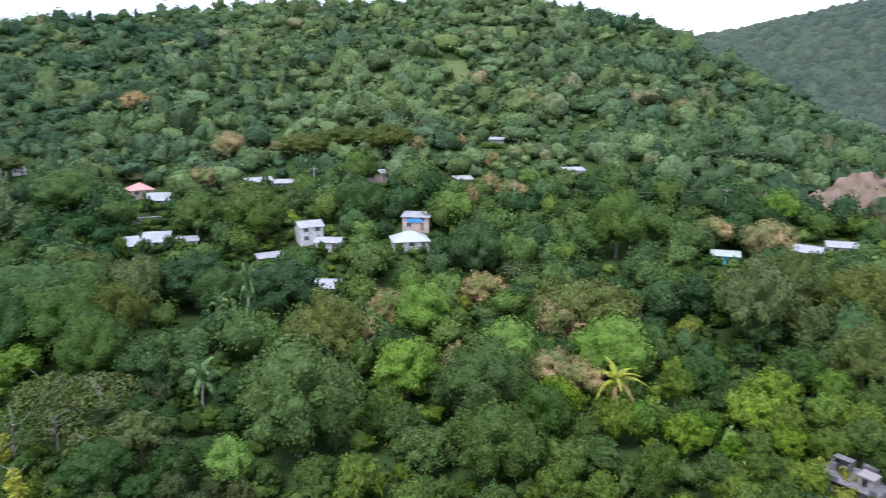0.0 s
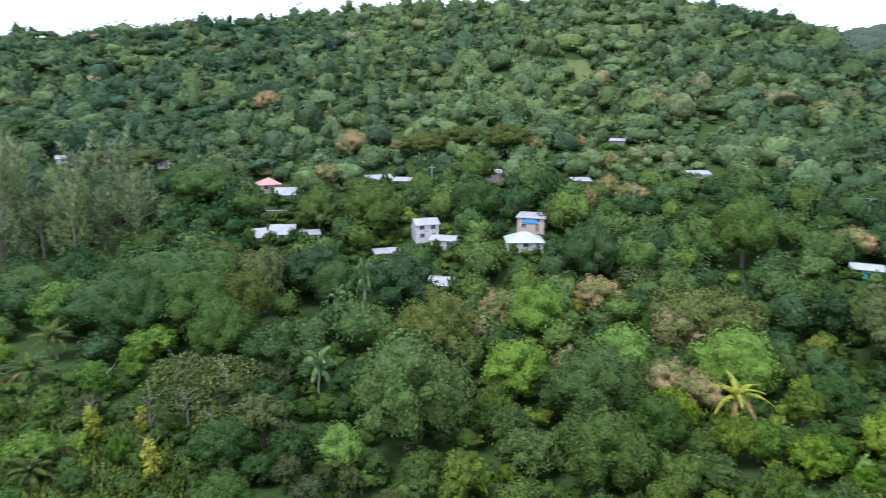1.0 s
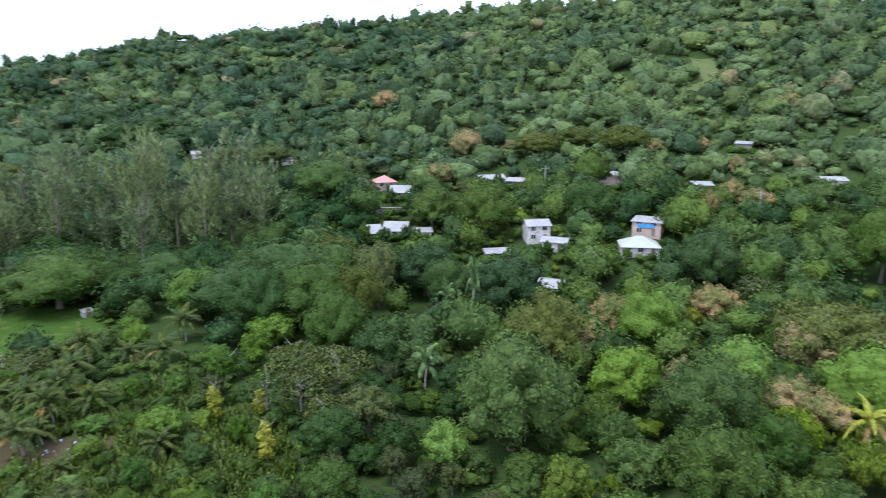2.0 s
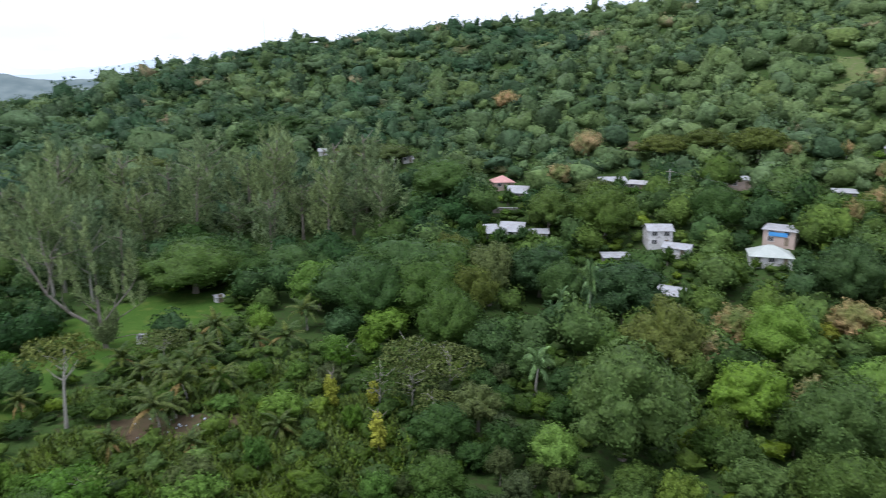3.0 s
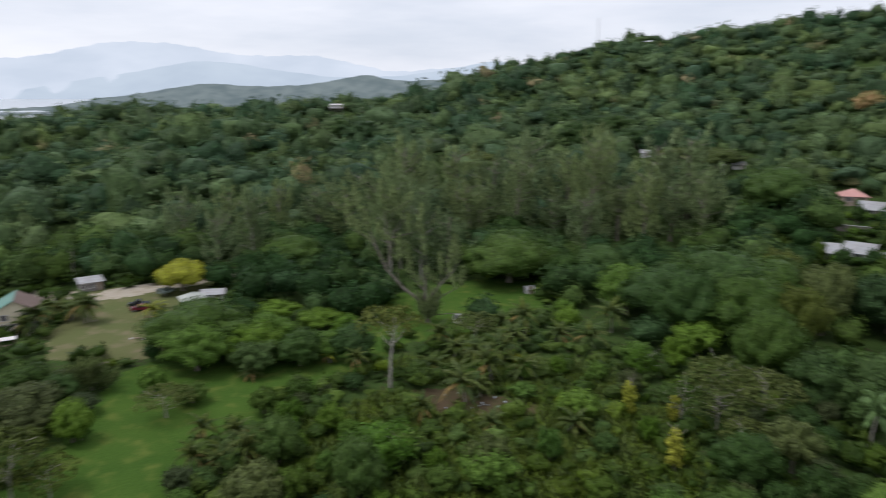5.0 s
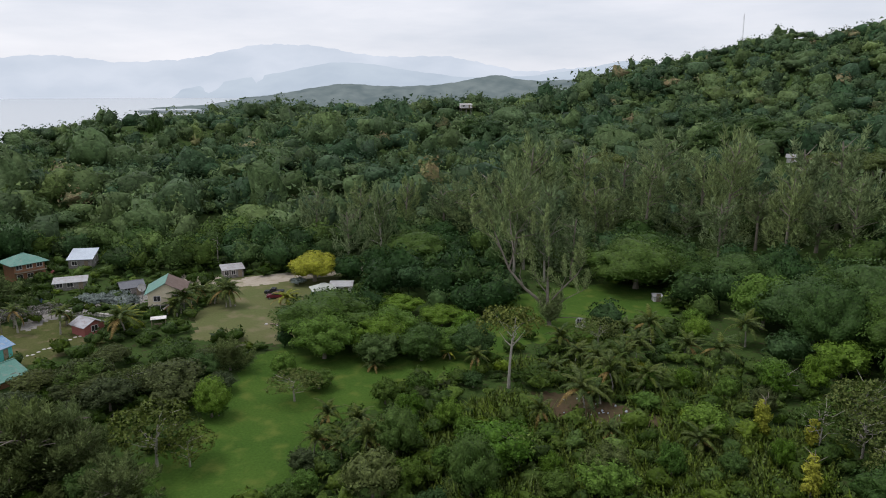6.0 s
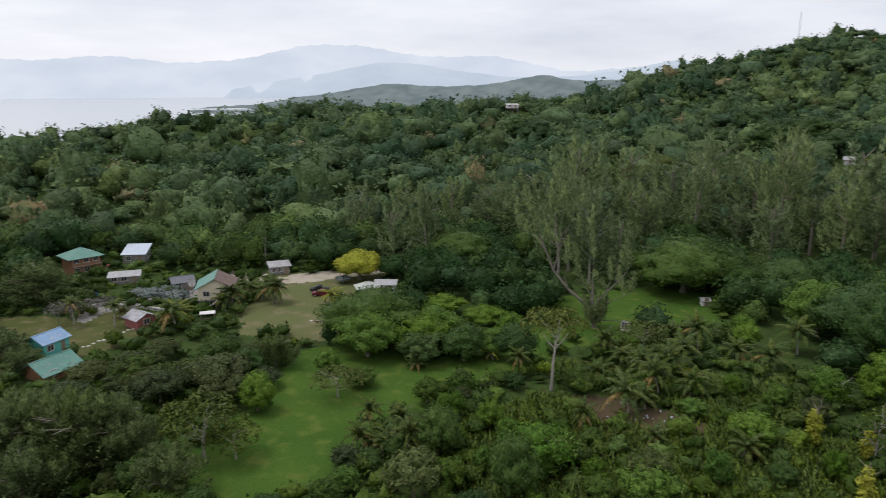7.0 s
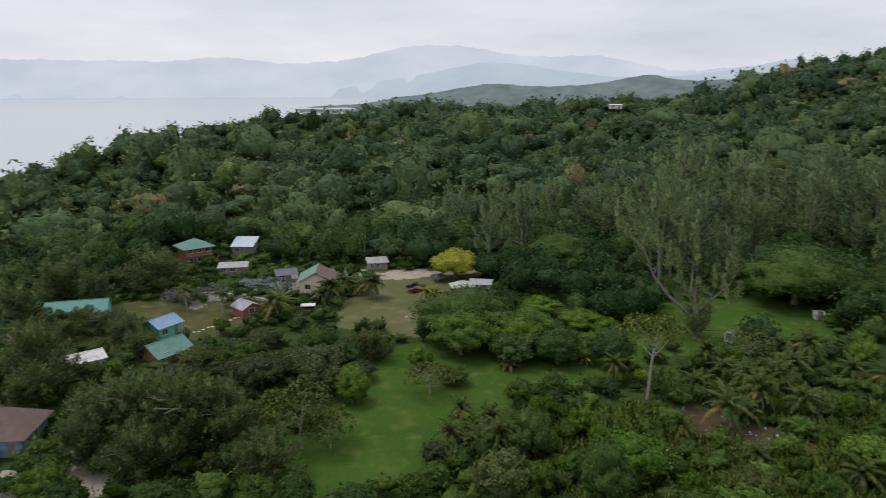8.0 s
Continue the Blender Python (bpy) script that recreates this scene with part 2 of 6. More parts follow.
LEAF_PLUME = leaf_material("pale_needle_plumes", (0.24, 0.32, 0.14), (0.27, 0.35, 0.155), None, 0, "object", 0.7, 0.45, vary=0.4)
LEAF_OLIVE = leaf_material("olive_leaves", (0.075, 0.112, 0.026), (0.105, 0.14, 0.034))
LEAF_LIME = leaf_material("lime_leaves", (0.17, 0.20, 0.034), (0.21, 0.23, 0.040), vary=0.3)
LEAF_BRIGHT = leaf_material("bright_green_leaves", (0.106, 0.198, 0.034), (0.142, 0.240, 0.042), vary=0.5)
LEAF_FRESH = leaf_material("fresh_green_leaves", (0.062, 0.143, 0.024), (0.114, 0.206, 0.034), vary=0.6)
LEAF_YOUNG = leaf_material("young_green_leaves", (0.086, 0.176, 0.022), (0.150, 0.235, 0.030), vary=0.6)
LEAF_RUST = leaf_material("rust_flushed_leaves", (0.12, 0.165, 0.050), (0.18, 0.195, 0.065), (0.40, 0.29, 0.14), 1.7, vary=0.4)
LEAF_RUSTGREEN = leaf_material("rusty_green_leaves", (0.115, 0.145, 0.040), (0.135, 0.165, 0.046), vary=0.4)
LEAF_YELLOW = leaf_material("yellow_leaves", (0.27, 0.305, 0.05), (0.34, 0.36, 0.065), vary=0.2)
LEAF_BANANA = leaf_material("banana_leaves", (0.12, 0.22, 0.08), (0.16, 0.27, 0.10), gloss=0.35)
LEAF_SILVER = leaf_material("silver_leaves", (0.17, 0.21, 0.19), (0.22, 0.26, 0.24))
LEAF_GREYLEAF = leaf_material("grey_twig_leaves", (0.17, 0.165, 0.15), (0.21, 0.20, 0.185), vary=0.2)
LEAF_PALM = leaf_material("palm_leaflets", (0.055, 0.100, 0.022), (0.105, 0.142, 0.036), None, 0, "object", 0.45)
LEAF_DRYPALM = leaf_material("dry_palm_leaflets", (0.24, 0.20, 0.07), (0.30, 0.22, 0.09), vary=0.2)
LEAF_GRASS = leaf_material("tall_grass_blades", (0.085, 0.150, 0.026), (0.150, 0.205, 0.045), None, 0, "tone")
LEAF_SHRUB = leaf_material("shrub_leaves", (0.030, 0.068, 0.012), (0.115, 0.190, 0.024), None, 0, "tone")


# ---- the lie of the land ----
AZ = (-180, -60, -32, -24, -17, -8, 6, 20, 33, 45, 50, 57, 66, 76, 88, 97, 107, 125, 180)
CREST_R = (400, 420, 400, 450, 480, 520, 540, 560, 580, 600, 620, 600, 520, 480, 400, 360, 330, 300, 400)
CREST_Z = (0, 10, 16, 50, 81, 107, 110, 98, 87, 73, 58, 34, 31, 30, 26, 21, 7, 0, 0)
FOOT_R = (130, 120, 125, 128, 130, 132, 136, 145, 175, 200, 212, 215, 215, 215, 215, 215, 215, 215, 130)
SEA_Z = -8.0


def smooth(a, b, v):
    s = np.clip((v - a) / (b - a), 0, 1)
    return s * s * (3 - 2 * s)


def soft_interp(az, ys):
    return sum(np.interp(az + d, AZ, ys) * w for d, w in ((-4, 0.2), (-2, 0.2), (0, 0.2), (2, 0.2), (4, 0.2)))


def waves(x, y, scale, seed):
    """Cheap smooth noise between about -1 and 1."""
    v = 0
    for k in range(4):
        a, f = seed * 1.7 + k * 2.4, scale * (1.0 + 0.63 * k)
        v = v + np.sin(f * (x * math.cos(a) + y * math.sin(a)) + 3.1 * k + seed) * np.cos(f * 0.7 * (y * math.cos(a) - x * math.sin(a)) + 1.3 * k)
    return v / 2.6


def land(x, y):
    """The ground's height at x, y (numbers or arrays)."""
    x, y = np.asarray(x, float), np.asarray(y, float)
    r, az = np.hypot(x, y), np.degrees(np.arctan2(-x, y))
    rc, zc, rf = soft_interp(az, CREST_R), soft_interp(az, CREST_Z), soft_interp(az, FOOT_R)
    s = np.clip((r - rf) / (rc - rf), 0, 1)
    z = zc * (s ** 1.3 * (1 - 0.25 * s ** 6) + 0.25 * s ** 6)
    z = z + s * (1 - 0.5 * s) * (8.0 * waves(x, y, 0.020, 1) + 6.0 * waves(x, y, 0.055, 4))
    z = z * (1 - 0.75 * smooth(rc, rc + 330, r) - 0.25 * smooth(300, 700, r - rc))
    far_hill = smooth(600, 1050, r) * (1 - smooth(1250, 2000, r)) * smooth(-4, -14, az) * smooth(-100, -60, az)
    z = z + far_hill * (98 + 48 * smooth(-18, -34, az) + 10 * waves(x, y, 0.006, 2))
    coast = y - np.interp(x, (-4800, -2500, -1985, -897, -520, -418, -325, -200, 200, 4800), (900, 480, 380, 130, 8, -54, -118, -170, -250, -700))
    return -16 + (z + 16) * smooth(-45, 25, coast)


def mesh_object(name, verts, faces, mat, parent=None, smooth_shade=False):
    me = bpy.data.meshes.new(name)
    me.from_pydata([tuple(v) for v in verts], [], [tuple(f) for f in faces])
    me.materials.append(mat)
    if smooth_shade:
        me.polygons.foreach_set("use_smooth", np.ones(len(me.polygons), bool))
    ob = new(name, me)
    ob.parent = parent
    return ob


def build_ground():
    rings = np.concatenate([np.arange(0, 260, 6.0), np.arange(260, 700, 12.0), np.geomspace(700, 4750, 34)])
    turns = np.radians(np.arange(0, 360, 1.5))
    n = len(turns)
    rr, aa = np.meshgrid(rings[1:], turns, indexing="ij")
    x, y = -np.sin(aa) * rr, np.cos(aa) * rr
    z = land(x, y)
    verts = np.concatenate([[[0, 0, float(land(0, 1))]], np.stack([x, y, z], -1).reshape(-1, 3)])
    faces = [(0, 1 + j, 1 + (j + 1) % n) for j in range(n)]
    for i in range(len(rings) - 2):
        for j in range(n):
            a, b = 1 + i * n + j, 1 + i * n + (j + 1) % n
            faces.append((a, a + n, b + n, b))
    return tagged(mesh_object("ground", verts, faces, MAT_GROUND, smooth_shade=True), "rolling tropical ground of dark soil and low undergrowth", "ground", kind="structure")


build_ground()


def build_water():
    m, nodes, links, bsdf, out = material("sea_water")
    bsdf.inputs["Base Color"].default_value = (0.44, 0.47, 0.48, 1)
    bsdf.inputs["Roughness"].default_value = 0.22
    bp = nodes.new("ShaderNodeBump")
    bp.inputs["Strength"].default_value, bp.inputs["Distance"].default_value = 0.2, 0.4
    links.new(noise_fac(nodes, links, 0.12, 0.2, 0.8, 6.0, (1, 2.5, 1)), bp.inputs["Height"])
    links.new(bp.outputs[0], bsdf.inputs["Normal"])
    turns = np.radians(np.arange(0, 360, 4.0))
    verts = [(0, 0, SEA_Z)] + [(-4750 * math.sin(a), 4750 * math.cos(a), SEA_Z) for a in turns]
    n = len(turns)
    tagged(mesh_object("water", verts, [(0, 1 + j, 1 + (j + 1) % n) for j in range(n)], m), "calm pale grey sea under an overcast sky", "sea", kind="structure")


build_water()


def backdrop(name, az, el, r, mat, label, low=-1.6, rough=0.1, seed=0, near=0.86, low_end=None):
    """A far range of hills: its skyline over the azimuths az, at the range r; a sloping sheet with folds."""
    a = np.arange(az[0], az[-1], 0.25)
    e = np.interp(a, az, el)
    e = np.convolve(np.pad(e, 3, "edge"), np.ones(7) / 7, "valid")
    e = e + rough * (0.6 * np.sin(a * 2.1 + seed) * np.sin(a * 0.83 + seed) + 0.3 * np.sin(a * 5.7 + 2 * seed) + 0.2 * np.sin(a * 13.0 + seed))
    verts, faces, steps = [], [], 8
    reach = np.interp(a, (az[0], az[-1] - 12, az[-1] - 5), (near, near, 0.88))
    base = np.interp(a, (az[0], az[-1] - 9, az[-1] - 4), (low, low, low if low_end is None else low_end))
    for k in range(steps + 1):
        f = k / steps
        for i, v in enumerate(a):
            fold = 1 + 0.05 * math.sin(v * 1.9 + seed + 3 * f) * f * (1 - f)
            rr = r * (reach[i] + (1 - reach[i]) * f) * fold
            verts.append((-rr * math.sin(radians(v)), rr * math.cos(radians(v)), EYE_Z + rr * math.tan(radians(base[i] + (e[i] - base[i]) * f))))
    n = len(a)
    for k in range(steps):
        for i in range(n - 1):
            faces.append((k * n + i, k * n + i + 1, (k + 1) * n + i + 1, (k + 1) * n + i))
    return tagged(mesh_object(name, verts, faces, mat, smooth_shade=True), label, "hills", kind="structure")


# The farther the range, the paler blue its emission: haze put into the colour.
HAZE_FAR = glow_material("painted_haze_mountain", (0.55, 0.61, 0.66), (0.64, 0.69, 0.73), 1.0, 0.002)
HAZE_MID = glow_material("painted_haze_nearer_mountain", (0.46, 0.53, 0.585), (0.52, 0.59, 0.635), 1.0, 0.003)
HAZE_COAST = glow_material("painted_haze_far_coast", (0.52, 0.60, 0.66), (0.57, 0.64, 0.69), 1.0, 0.004)
# This hill glows too; its green is greyed by painted haze.
HAZE_HILL = glow_material("painted_haze_wooded_hill", (0.140, 0.178, 0.178), (0.205, 0.245, 0.236), 1.0, 0.02)
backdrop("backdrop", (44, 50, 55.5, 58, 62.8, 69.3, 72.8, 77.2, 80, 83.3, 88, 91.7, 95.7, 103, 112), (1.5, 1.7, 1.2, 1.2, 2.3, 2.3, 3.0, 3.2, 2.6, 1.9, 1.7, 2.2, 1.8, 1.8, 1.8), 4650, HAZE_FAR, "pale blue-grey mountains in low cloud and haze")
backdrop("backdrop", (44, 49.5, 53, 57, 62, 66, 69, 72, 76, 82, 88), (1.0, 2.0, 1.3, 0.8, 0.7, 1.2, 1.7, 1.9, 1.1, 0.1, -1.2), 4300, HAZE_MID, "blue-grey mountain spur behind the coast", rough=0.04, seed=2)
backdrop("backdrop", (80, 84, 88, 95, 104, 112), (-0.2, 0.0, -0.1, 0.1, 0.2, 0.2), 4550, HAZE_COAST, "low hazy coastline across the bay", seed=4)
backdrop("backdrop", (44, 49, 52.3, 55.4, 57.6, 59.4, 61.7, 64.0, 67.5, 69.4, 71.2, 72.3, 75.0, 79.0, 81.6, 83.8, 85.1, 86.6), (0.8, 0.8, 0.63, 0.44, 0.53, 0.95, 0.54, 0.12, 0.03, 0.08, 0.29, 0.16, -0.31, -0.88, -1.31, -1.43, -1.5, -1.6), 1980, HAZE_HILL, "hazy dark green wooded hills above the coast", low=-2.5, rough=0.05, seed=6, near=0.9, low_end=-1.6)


# ---- plants: arrays of corners and triangles ----
def ico(level):
    t = (1 + 5 ** 0.5) / 2
    v = [(-1, t, 0), (1, t, 0), (-1, -t, 0), (1, -t, 0), (0, -1, t), (0, 1, t), (0, -1, -t), (0, 1, -t), (t, 0, -1), (t, 0, 1), (-t, 0, -1), (-t, 0, 1)]
    f = [(0, 11, 5), (0, 5, 1), (0, 1, 7), (0, 7, 10), (0, 10, 11), (1, 5, 9), (5, 11, 4), (11, 10, 2), (10, 7, 6), (7, 1, 8),
         (3, 9, 4), (3, 4, 2), (3, 2, 6), (3, 6, 8), (3, 8, 9), (4, 9, 5), (2, 4, 11), (6, 2, 10), (8, 6, 7), (9, 8, 1)]
    v = [Vector(p).normalized() for p in v]
    for _ in range(level):
        seen, g = {}, []

        def half(a, b):
            key = (min(a, b), max(a, b))
            if key not in seen:
                seen[key] = len(v)
                v.append((v[a] + v[b]).normalized())
            return seen[key]
        for a, b, c in f:
            ab, bc, ca = half(a, b), half(b, c), half(c, a)
            g += [(a, ab, ca), (b, bc, ab), (c, ca, bc), (ab, bc, ca)]
        f = g
    return np.array([tuple(p) for p in v]), np.array(f)


ICO0, ICO1, ICO2, ICO3 = ico(0), ico(1), ico(2), ico(3)


def leaves(rng, at, normal, length, width, tilt):
    """A triangle for each point: lies across its normal, tilted at random."""
    n = len(at)
    nn = normal + rng.normal(0, tilt, (n, 3))
    nn /= np.linalg.norm(nn, axis=1)[:, None] + 1e-9
    side = np.cross(nn, rng.normal(0, 1, (n, 3)))
    side /= np.linalg.norm(side, axis=1)[:, None] + 1e-9
    out = np.cross(side, nn)
    s = rng.uniform(0.6, 1.3, (n, 1))
    a, b, c = at - side * width * s * 0.5, at + side * width * s * 0.5, at + out * length * s
    return np.stack([a, b, c], 1).reshape(-1, 3), np.arange(3 * n).reshape(-1, 3)


def surface_normals(v, f):
    """Corner normals of a closed sheet of triangles."""
    flat = np.cross(v[f[:, 1]] - v[f[:, 0]], v[f[:, 2]] - v[f[:, 0]])
    n = np.zeros_like(v)
    for k in range(3):
        np.add.at(n, f[:, k], flat)
    return n / (np.linalg.norm(n, axis=1)[:, None] + 1e-9)


def joined(pieces):
    """Joins (corners, triangles) or (corners, triangles, normals); with normals where any piece has them."""
    vs, fs, ns, k = [], [], [], 0
    with_normals = any(len(p) > 2 for p in pieces)
    for p in pieces:
        vs.append(p[0])
        fs.append(p[1] + k)
        k += len(p[0])
        if with_normals:
            ns.append(p[2] if len(p) > 2 else surface_normals(p[0], p[1]))
    out = (np.concatenate(vs), np.concatenate(fs))
    return out + (np.concatenate(ns),) if with_normals else out


def turned_to(v, f, n):
    """Triangles wound so that they face the way their normals point."""
    flat = np.cross(v[f[:, 1]] - v[f[:, 0]], v[f[:, 2]] - v[f[:, 0]])
    wrong = (flat * n[f[:, 0]]).sum(1) < 0
    f = f.copy()
    f[wrong] = f[wrong][:, ::-1]
    return f


def soft_leaves(rng, at, body, length, width, tilt, own=0.4):
    """Leaves on a leafy body: each shades mostly as the body does and a little by its own lie."""
    v, f = leaves(rng, at, body, length, width, tilt)
    flat = np.cross(v[f[:, 1]] - v[f[:, 0]], v[f[:, 2]] - v[f[:, 0]])
    flat /= np.linalg.norm(flat, axis=1)[:, None] + 1e-9
    flat *= np.where((flat * body).sum(1) < 0, -1, 1)[:, None]
    n = np.repeat(body + own * flat, 3, 0)
    n /= np.linalg.norm(n, axis=1)[:, None] + 1e-9
    return v, turned_to(v, f, n), n


def crown(seed, radius, height, lumps, count, length, width, tilt=0.5, level=3, ragged=0.16, low=-0.45, fat=1.0, hull=0.85, rough=0.09, own=0.65, spread=0.85):
    """A crown of leafy lumps over a dome, the base of the crown at z = 0: a billowing hull and the leaves that stand out of it. hull=0: leaves alone."""
    rng = np.random.default_rng(seed)
    cs, rs = [], []
    for k in range(lumps):
        a = k * 2.39996 + rng.uniform(-0.4, 0.4)
        cz = 1 - (1 - low) * (k + 0.5) / lumps
        q = math.sqrt(max(0, 1 - cz * cz)) * rng.uniform(1 - ragged, 1 + ragged)
        cs.append((radius * 0.64 * q * math.cos(a), radius * 0.64 * q * math.sin(a), height * (0.42 + 0.36 * cz * rng.uniform(1 - ragged, 1 + ragged))))
        rs.append(radius * fat * rng.uniform(0.26, 0.46))
    squash = np.array([1, 1, max(0.35, min(1.0, height / (1.6 * radius)))])
    cs, rs = np.array(cs) / squash, np.array(rs)
    heart = np.array([0, 0, height * 0.36]) / squash
    pieces = []
    if hull:
        d, f = (ICO0, ICO1, ICO2, ICO3)[level]
        toward = d @ (cs - heart).T
        inner = rs[None] ** 2 - ((cs - heart) ** 2).sum(1)[None] + toward ** 2
        t = np.where(inner > 0, toward + np.sqrt(np.maximum(inner, 0)), 0).max(1)
        t = np.maximum(t, radius * 0.42) * hull * rng.uniform(1 - rough, 1 + rough, len(d))
        v = (heart + d * t[:, None]) * squash
        f = f[(d[f][:, :, 2].mean(1) > low - 0.12)]
        used = np.unique(f)
        at = np.full(len(v), -1)
        at[used] = np.arange(len(used))
        v, f = v[used], at[f]
        pieces.append((v, f, surface_normals(v, f)))
    share = rs ** 2 / (rs ** 2).sum()
    pick = rng.choice(lumps, count * 4, p=share)
    d = rng.normal(0, 1, (count * 4, 3))
    d[:, 2] = np.abs(d[:, 2]) * rng.choice([1, 1, 1, -0.5], count * 4)
    d /= np.linalg.norm(d, axis=1)[:, None]
    at = cs[pick] + d * rs[pick][:, None] * rng.uniform(spread, 1.05, (count * 4, 1))
    gap = np.min(np.linalg.norm(at[:, None] - cs[None], axis=2) / rs[None], axis=1)
    good = np.where(gap > spread - 0.02)[0][:count]
    whole = (at[good] - heart) / (np.linalg.norm(at[good] - heart, axis=1)[:, None] + 1e-9)
    body = 0.7 * d[good] + 0.4 * whole + (0, 0, 0.15)
    body /= np.linalg.norm(body, axis=1)[:, None]
    pieces.append(soft_leaves(rng, at[good] * squash, body, length, width, tilt, own))
    return joined(pieces)


def plume(rng, path, fat, count, length, width):
    """Fine needles round a bent shoot: a soft spindle, thin at both ends."""
    path = np.array(path, float)
    u = rng.uniform(0, 1, count) ** 0.9 * (len(path) - 1)
    i = np.minimum(u.astype(int), len(path) - 2)
    way = path[i + 1] - path[i]
    at = path[i] + way * (u - i)[:, None]
    way = way / (np.linalg.norm(way, axis=1)[:, None] + 1e-9)
    f = u / (len(path) - 1)
    off = np.cross(way, rng.normal(0, 1, (count, 3)))
    off /= np.linalg.norm(off, axis=1)[:, None] + 1e-9
    clump = 0.75 + 0.35 * np.sin(f * 23 + rng.uniform(0, 6)) + 0.2 * np.sin(f * 51)
    reach = fat * (np.sin(np.pi * np.clip(0.06 + 0.94 * f, 0, 1)) ** 0.75 + 0.05) * clump * rng.uniform(0.15, 1.15, count)
    at = at + off * reach[:, None]
    lie = way * 0.9 + off * 0.7 + (0, 0, 0.25) + rng.normal(0, 0.25, (count, 3))
    lie /= np.linalg.norm(lie, axis=1)[:, None]
    side = np.cross(lie, off + rng.normal(0, 0.4, (count, 3)))
    side /= np.linalg.norm(side, axis=1)[:, None] + 1e-9
    s = rng.uniform(0.6, 1.4, (count, 1))
    v = np.stack([at - side * width * s, at + side * width * s, at + lie * length * s], 1).reshape(-1, 3)
    n = np.repeat(off * 0.75 + (0, 0, 0.6) + rng.normal(0, 0.12, (count, 3)), 3, 0)
    n /= np.linalg.norm(n, axis=1)[:, None]
    t = np.arange(3 * count).reshape(-1, 3)
    return v, turned_to(v, t, n), n


def wisps(seed, radius, height, branches, count, length, width, fat=0.2, up=0.34):
    """A feathery crown of upswept plumes; the longer the lower they spring."""
    rng = np.random.default_rng(seed)
    pieces = []
    for k in range(branches):
        a, z0 = k * 2.4 + rng.uniform(-0.5, 0.5), height * ((k + 0.5) / branches) * 0.72
        reach = radius * (0.95 - 0.85 * (z0 / height) ** 1.3) * rng.uniform(0.45, 1.1)
        rise = height * rng.uniform(0.75 * up, 1.35 * up)
        c, s = math.cos(a) * reach, math.sin(a) * reach
        path = [(0.15 * c, 0.15 * s, z0), (0.55 * c, 0.55 * s, z0 + 0.22 * rise), (0.88 * c, 0.88 * s, z0 + 0.6 * rise), (c, s, z0 + rise)]
        pieces.append(plume(rng, path, fat * radius * rng.uniform(0.7, 1.25), count // branches, length, width))
    return joined(pieces)


def lifted(va, z):
    return (va[0] + (0, 0, z),) + tuple(va[1:])


def tube(points, radii, sides=6):
    verts, faces = [], []
    for i, (p, r) in enumerate(zip(points, radii)):
        d = Vector(points[min(i + 1, len(points) - 1)]) - Vector(points[max(i - 1, 0)])
        q = d.to_track_quat("Z", "Y")
        for k in range(sides):
            a = 6.28318 * k / sides
            verts.append(tuple(Vector(p) + q @ Vector((r * math.cos(a), r * math.sin(a), 0))))
    for i in range(len(points) - 1):
        for k in range(sides):
            a, b = i * sides + k, i * sides + (k + 1) % sides
            faces += [(a, b, b + sides), (a, b + sides, a + sides)]
    return np.array(verts), np.array(faces)


def trunk_arrays(seed, height, radius, spread, limbs, limb_from=0.55, kinks=0.05):
    rng = np.random.default_rng(seed)
    lean = rng.normal(0, kinks * height, 2)
    pts = [(lean[0] * f * f, lean[1] * f * f, height * f - 0.4 * (f == 0)) for f in (0, 0.15, 0.4, 0.7, 1.0)]
    pieces = [tube(pts, [radius * 1.5, radius * 1.05, radius * 0.9, radius * 0.7, radius * 0.4], 7)]
    for k in range(limbs):
        a = k * 2.4 + rng.uniform(-0.5, 0.5)
        f = rng.uniform(limb_from, 0.95)
        b = np.array([lean[0] * f * f, lean[1] * f * f, height * f])
        e = b + np.array([math.cos(a) * spread, math.sin(a) * spread, spread * rng.uniform(0.35, 0.9)]) * rng.uniform(0.6, 1.0)
        m = (b + e) / 2 + rng.normal(0, 0.1 * spread, 3)
        pieces.append(tube([tuple(b), tuple(m), tuple(e)], [radius * 0.5, radius * 0.34, radius * 0.12], 5))
    return joined(pieces)


def triangles(name, v, f, mat, parent=None, tone=None, kind="", normals=None):
    me = bpy.data.meshes.new(name)
    me.vertices.add(len(v))
    me.vertices.foreach_set("co", np.asarray(v, np.float32).ravel())
    me.loops.add(len(f) * 3)
    me.loops.foreach_set("vertex_index", np.asarray(f, np.int32).ravel())
    me.polygons.add(len(f))
    me.polygons.foreach_set("loop_start", np.arange(0, len(f) * 3, 3, dtype=np.int32))
    me.update(calc_edges=True)
    me.polygons.foreach_set("use_smooth", np.ones(len(f), bool))
    me.materials.append(mat)
    if normals is not None:
        me.normals_split_custom_set_from_vertices(normals.tolist())
    if tone is not None:
        me.attributes.new("tone", "FLOAT", "POINT").data.foreach_set("value", np.asarray(tone, np.float32))
    ob = new(name, me)
    ob.parent = parent
    return ob


# ---- where plants grow ----
def inside(poly, x, y):
    hit, j = np.zeros(np.shape(x), bool), len(poly) - 1
    for i in range(len(poly)):
        (xi, yi), (xj, yj) = poly[i], poly[j]
        hit ^= ((yi > y) != (yj > y)) & (x < (xj - xi) * (y - yi) / (yj - yi + 1e-12) + xi)
        j = i
    return hit


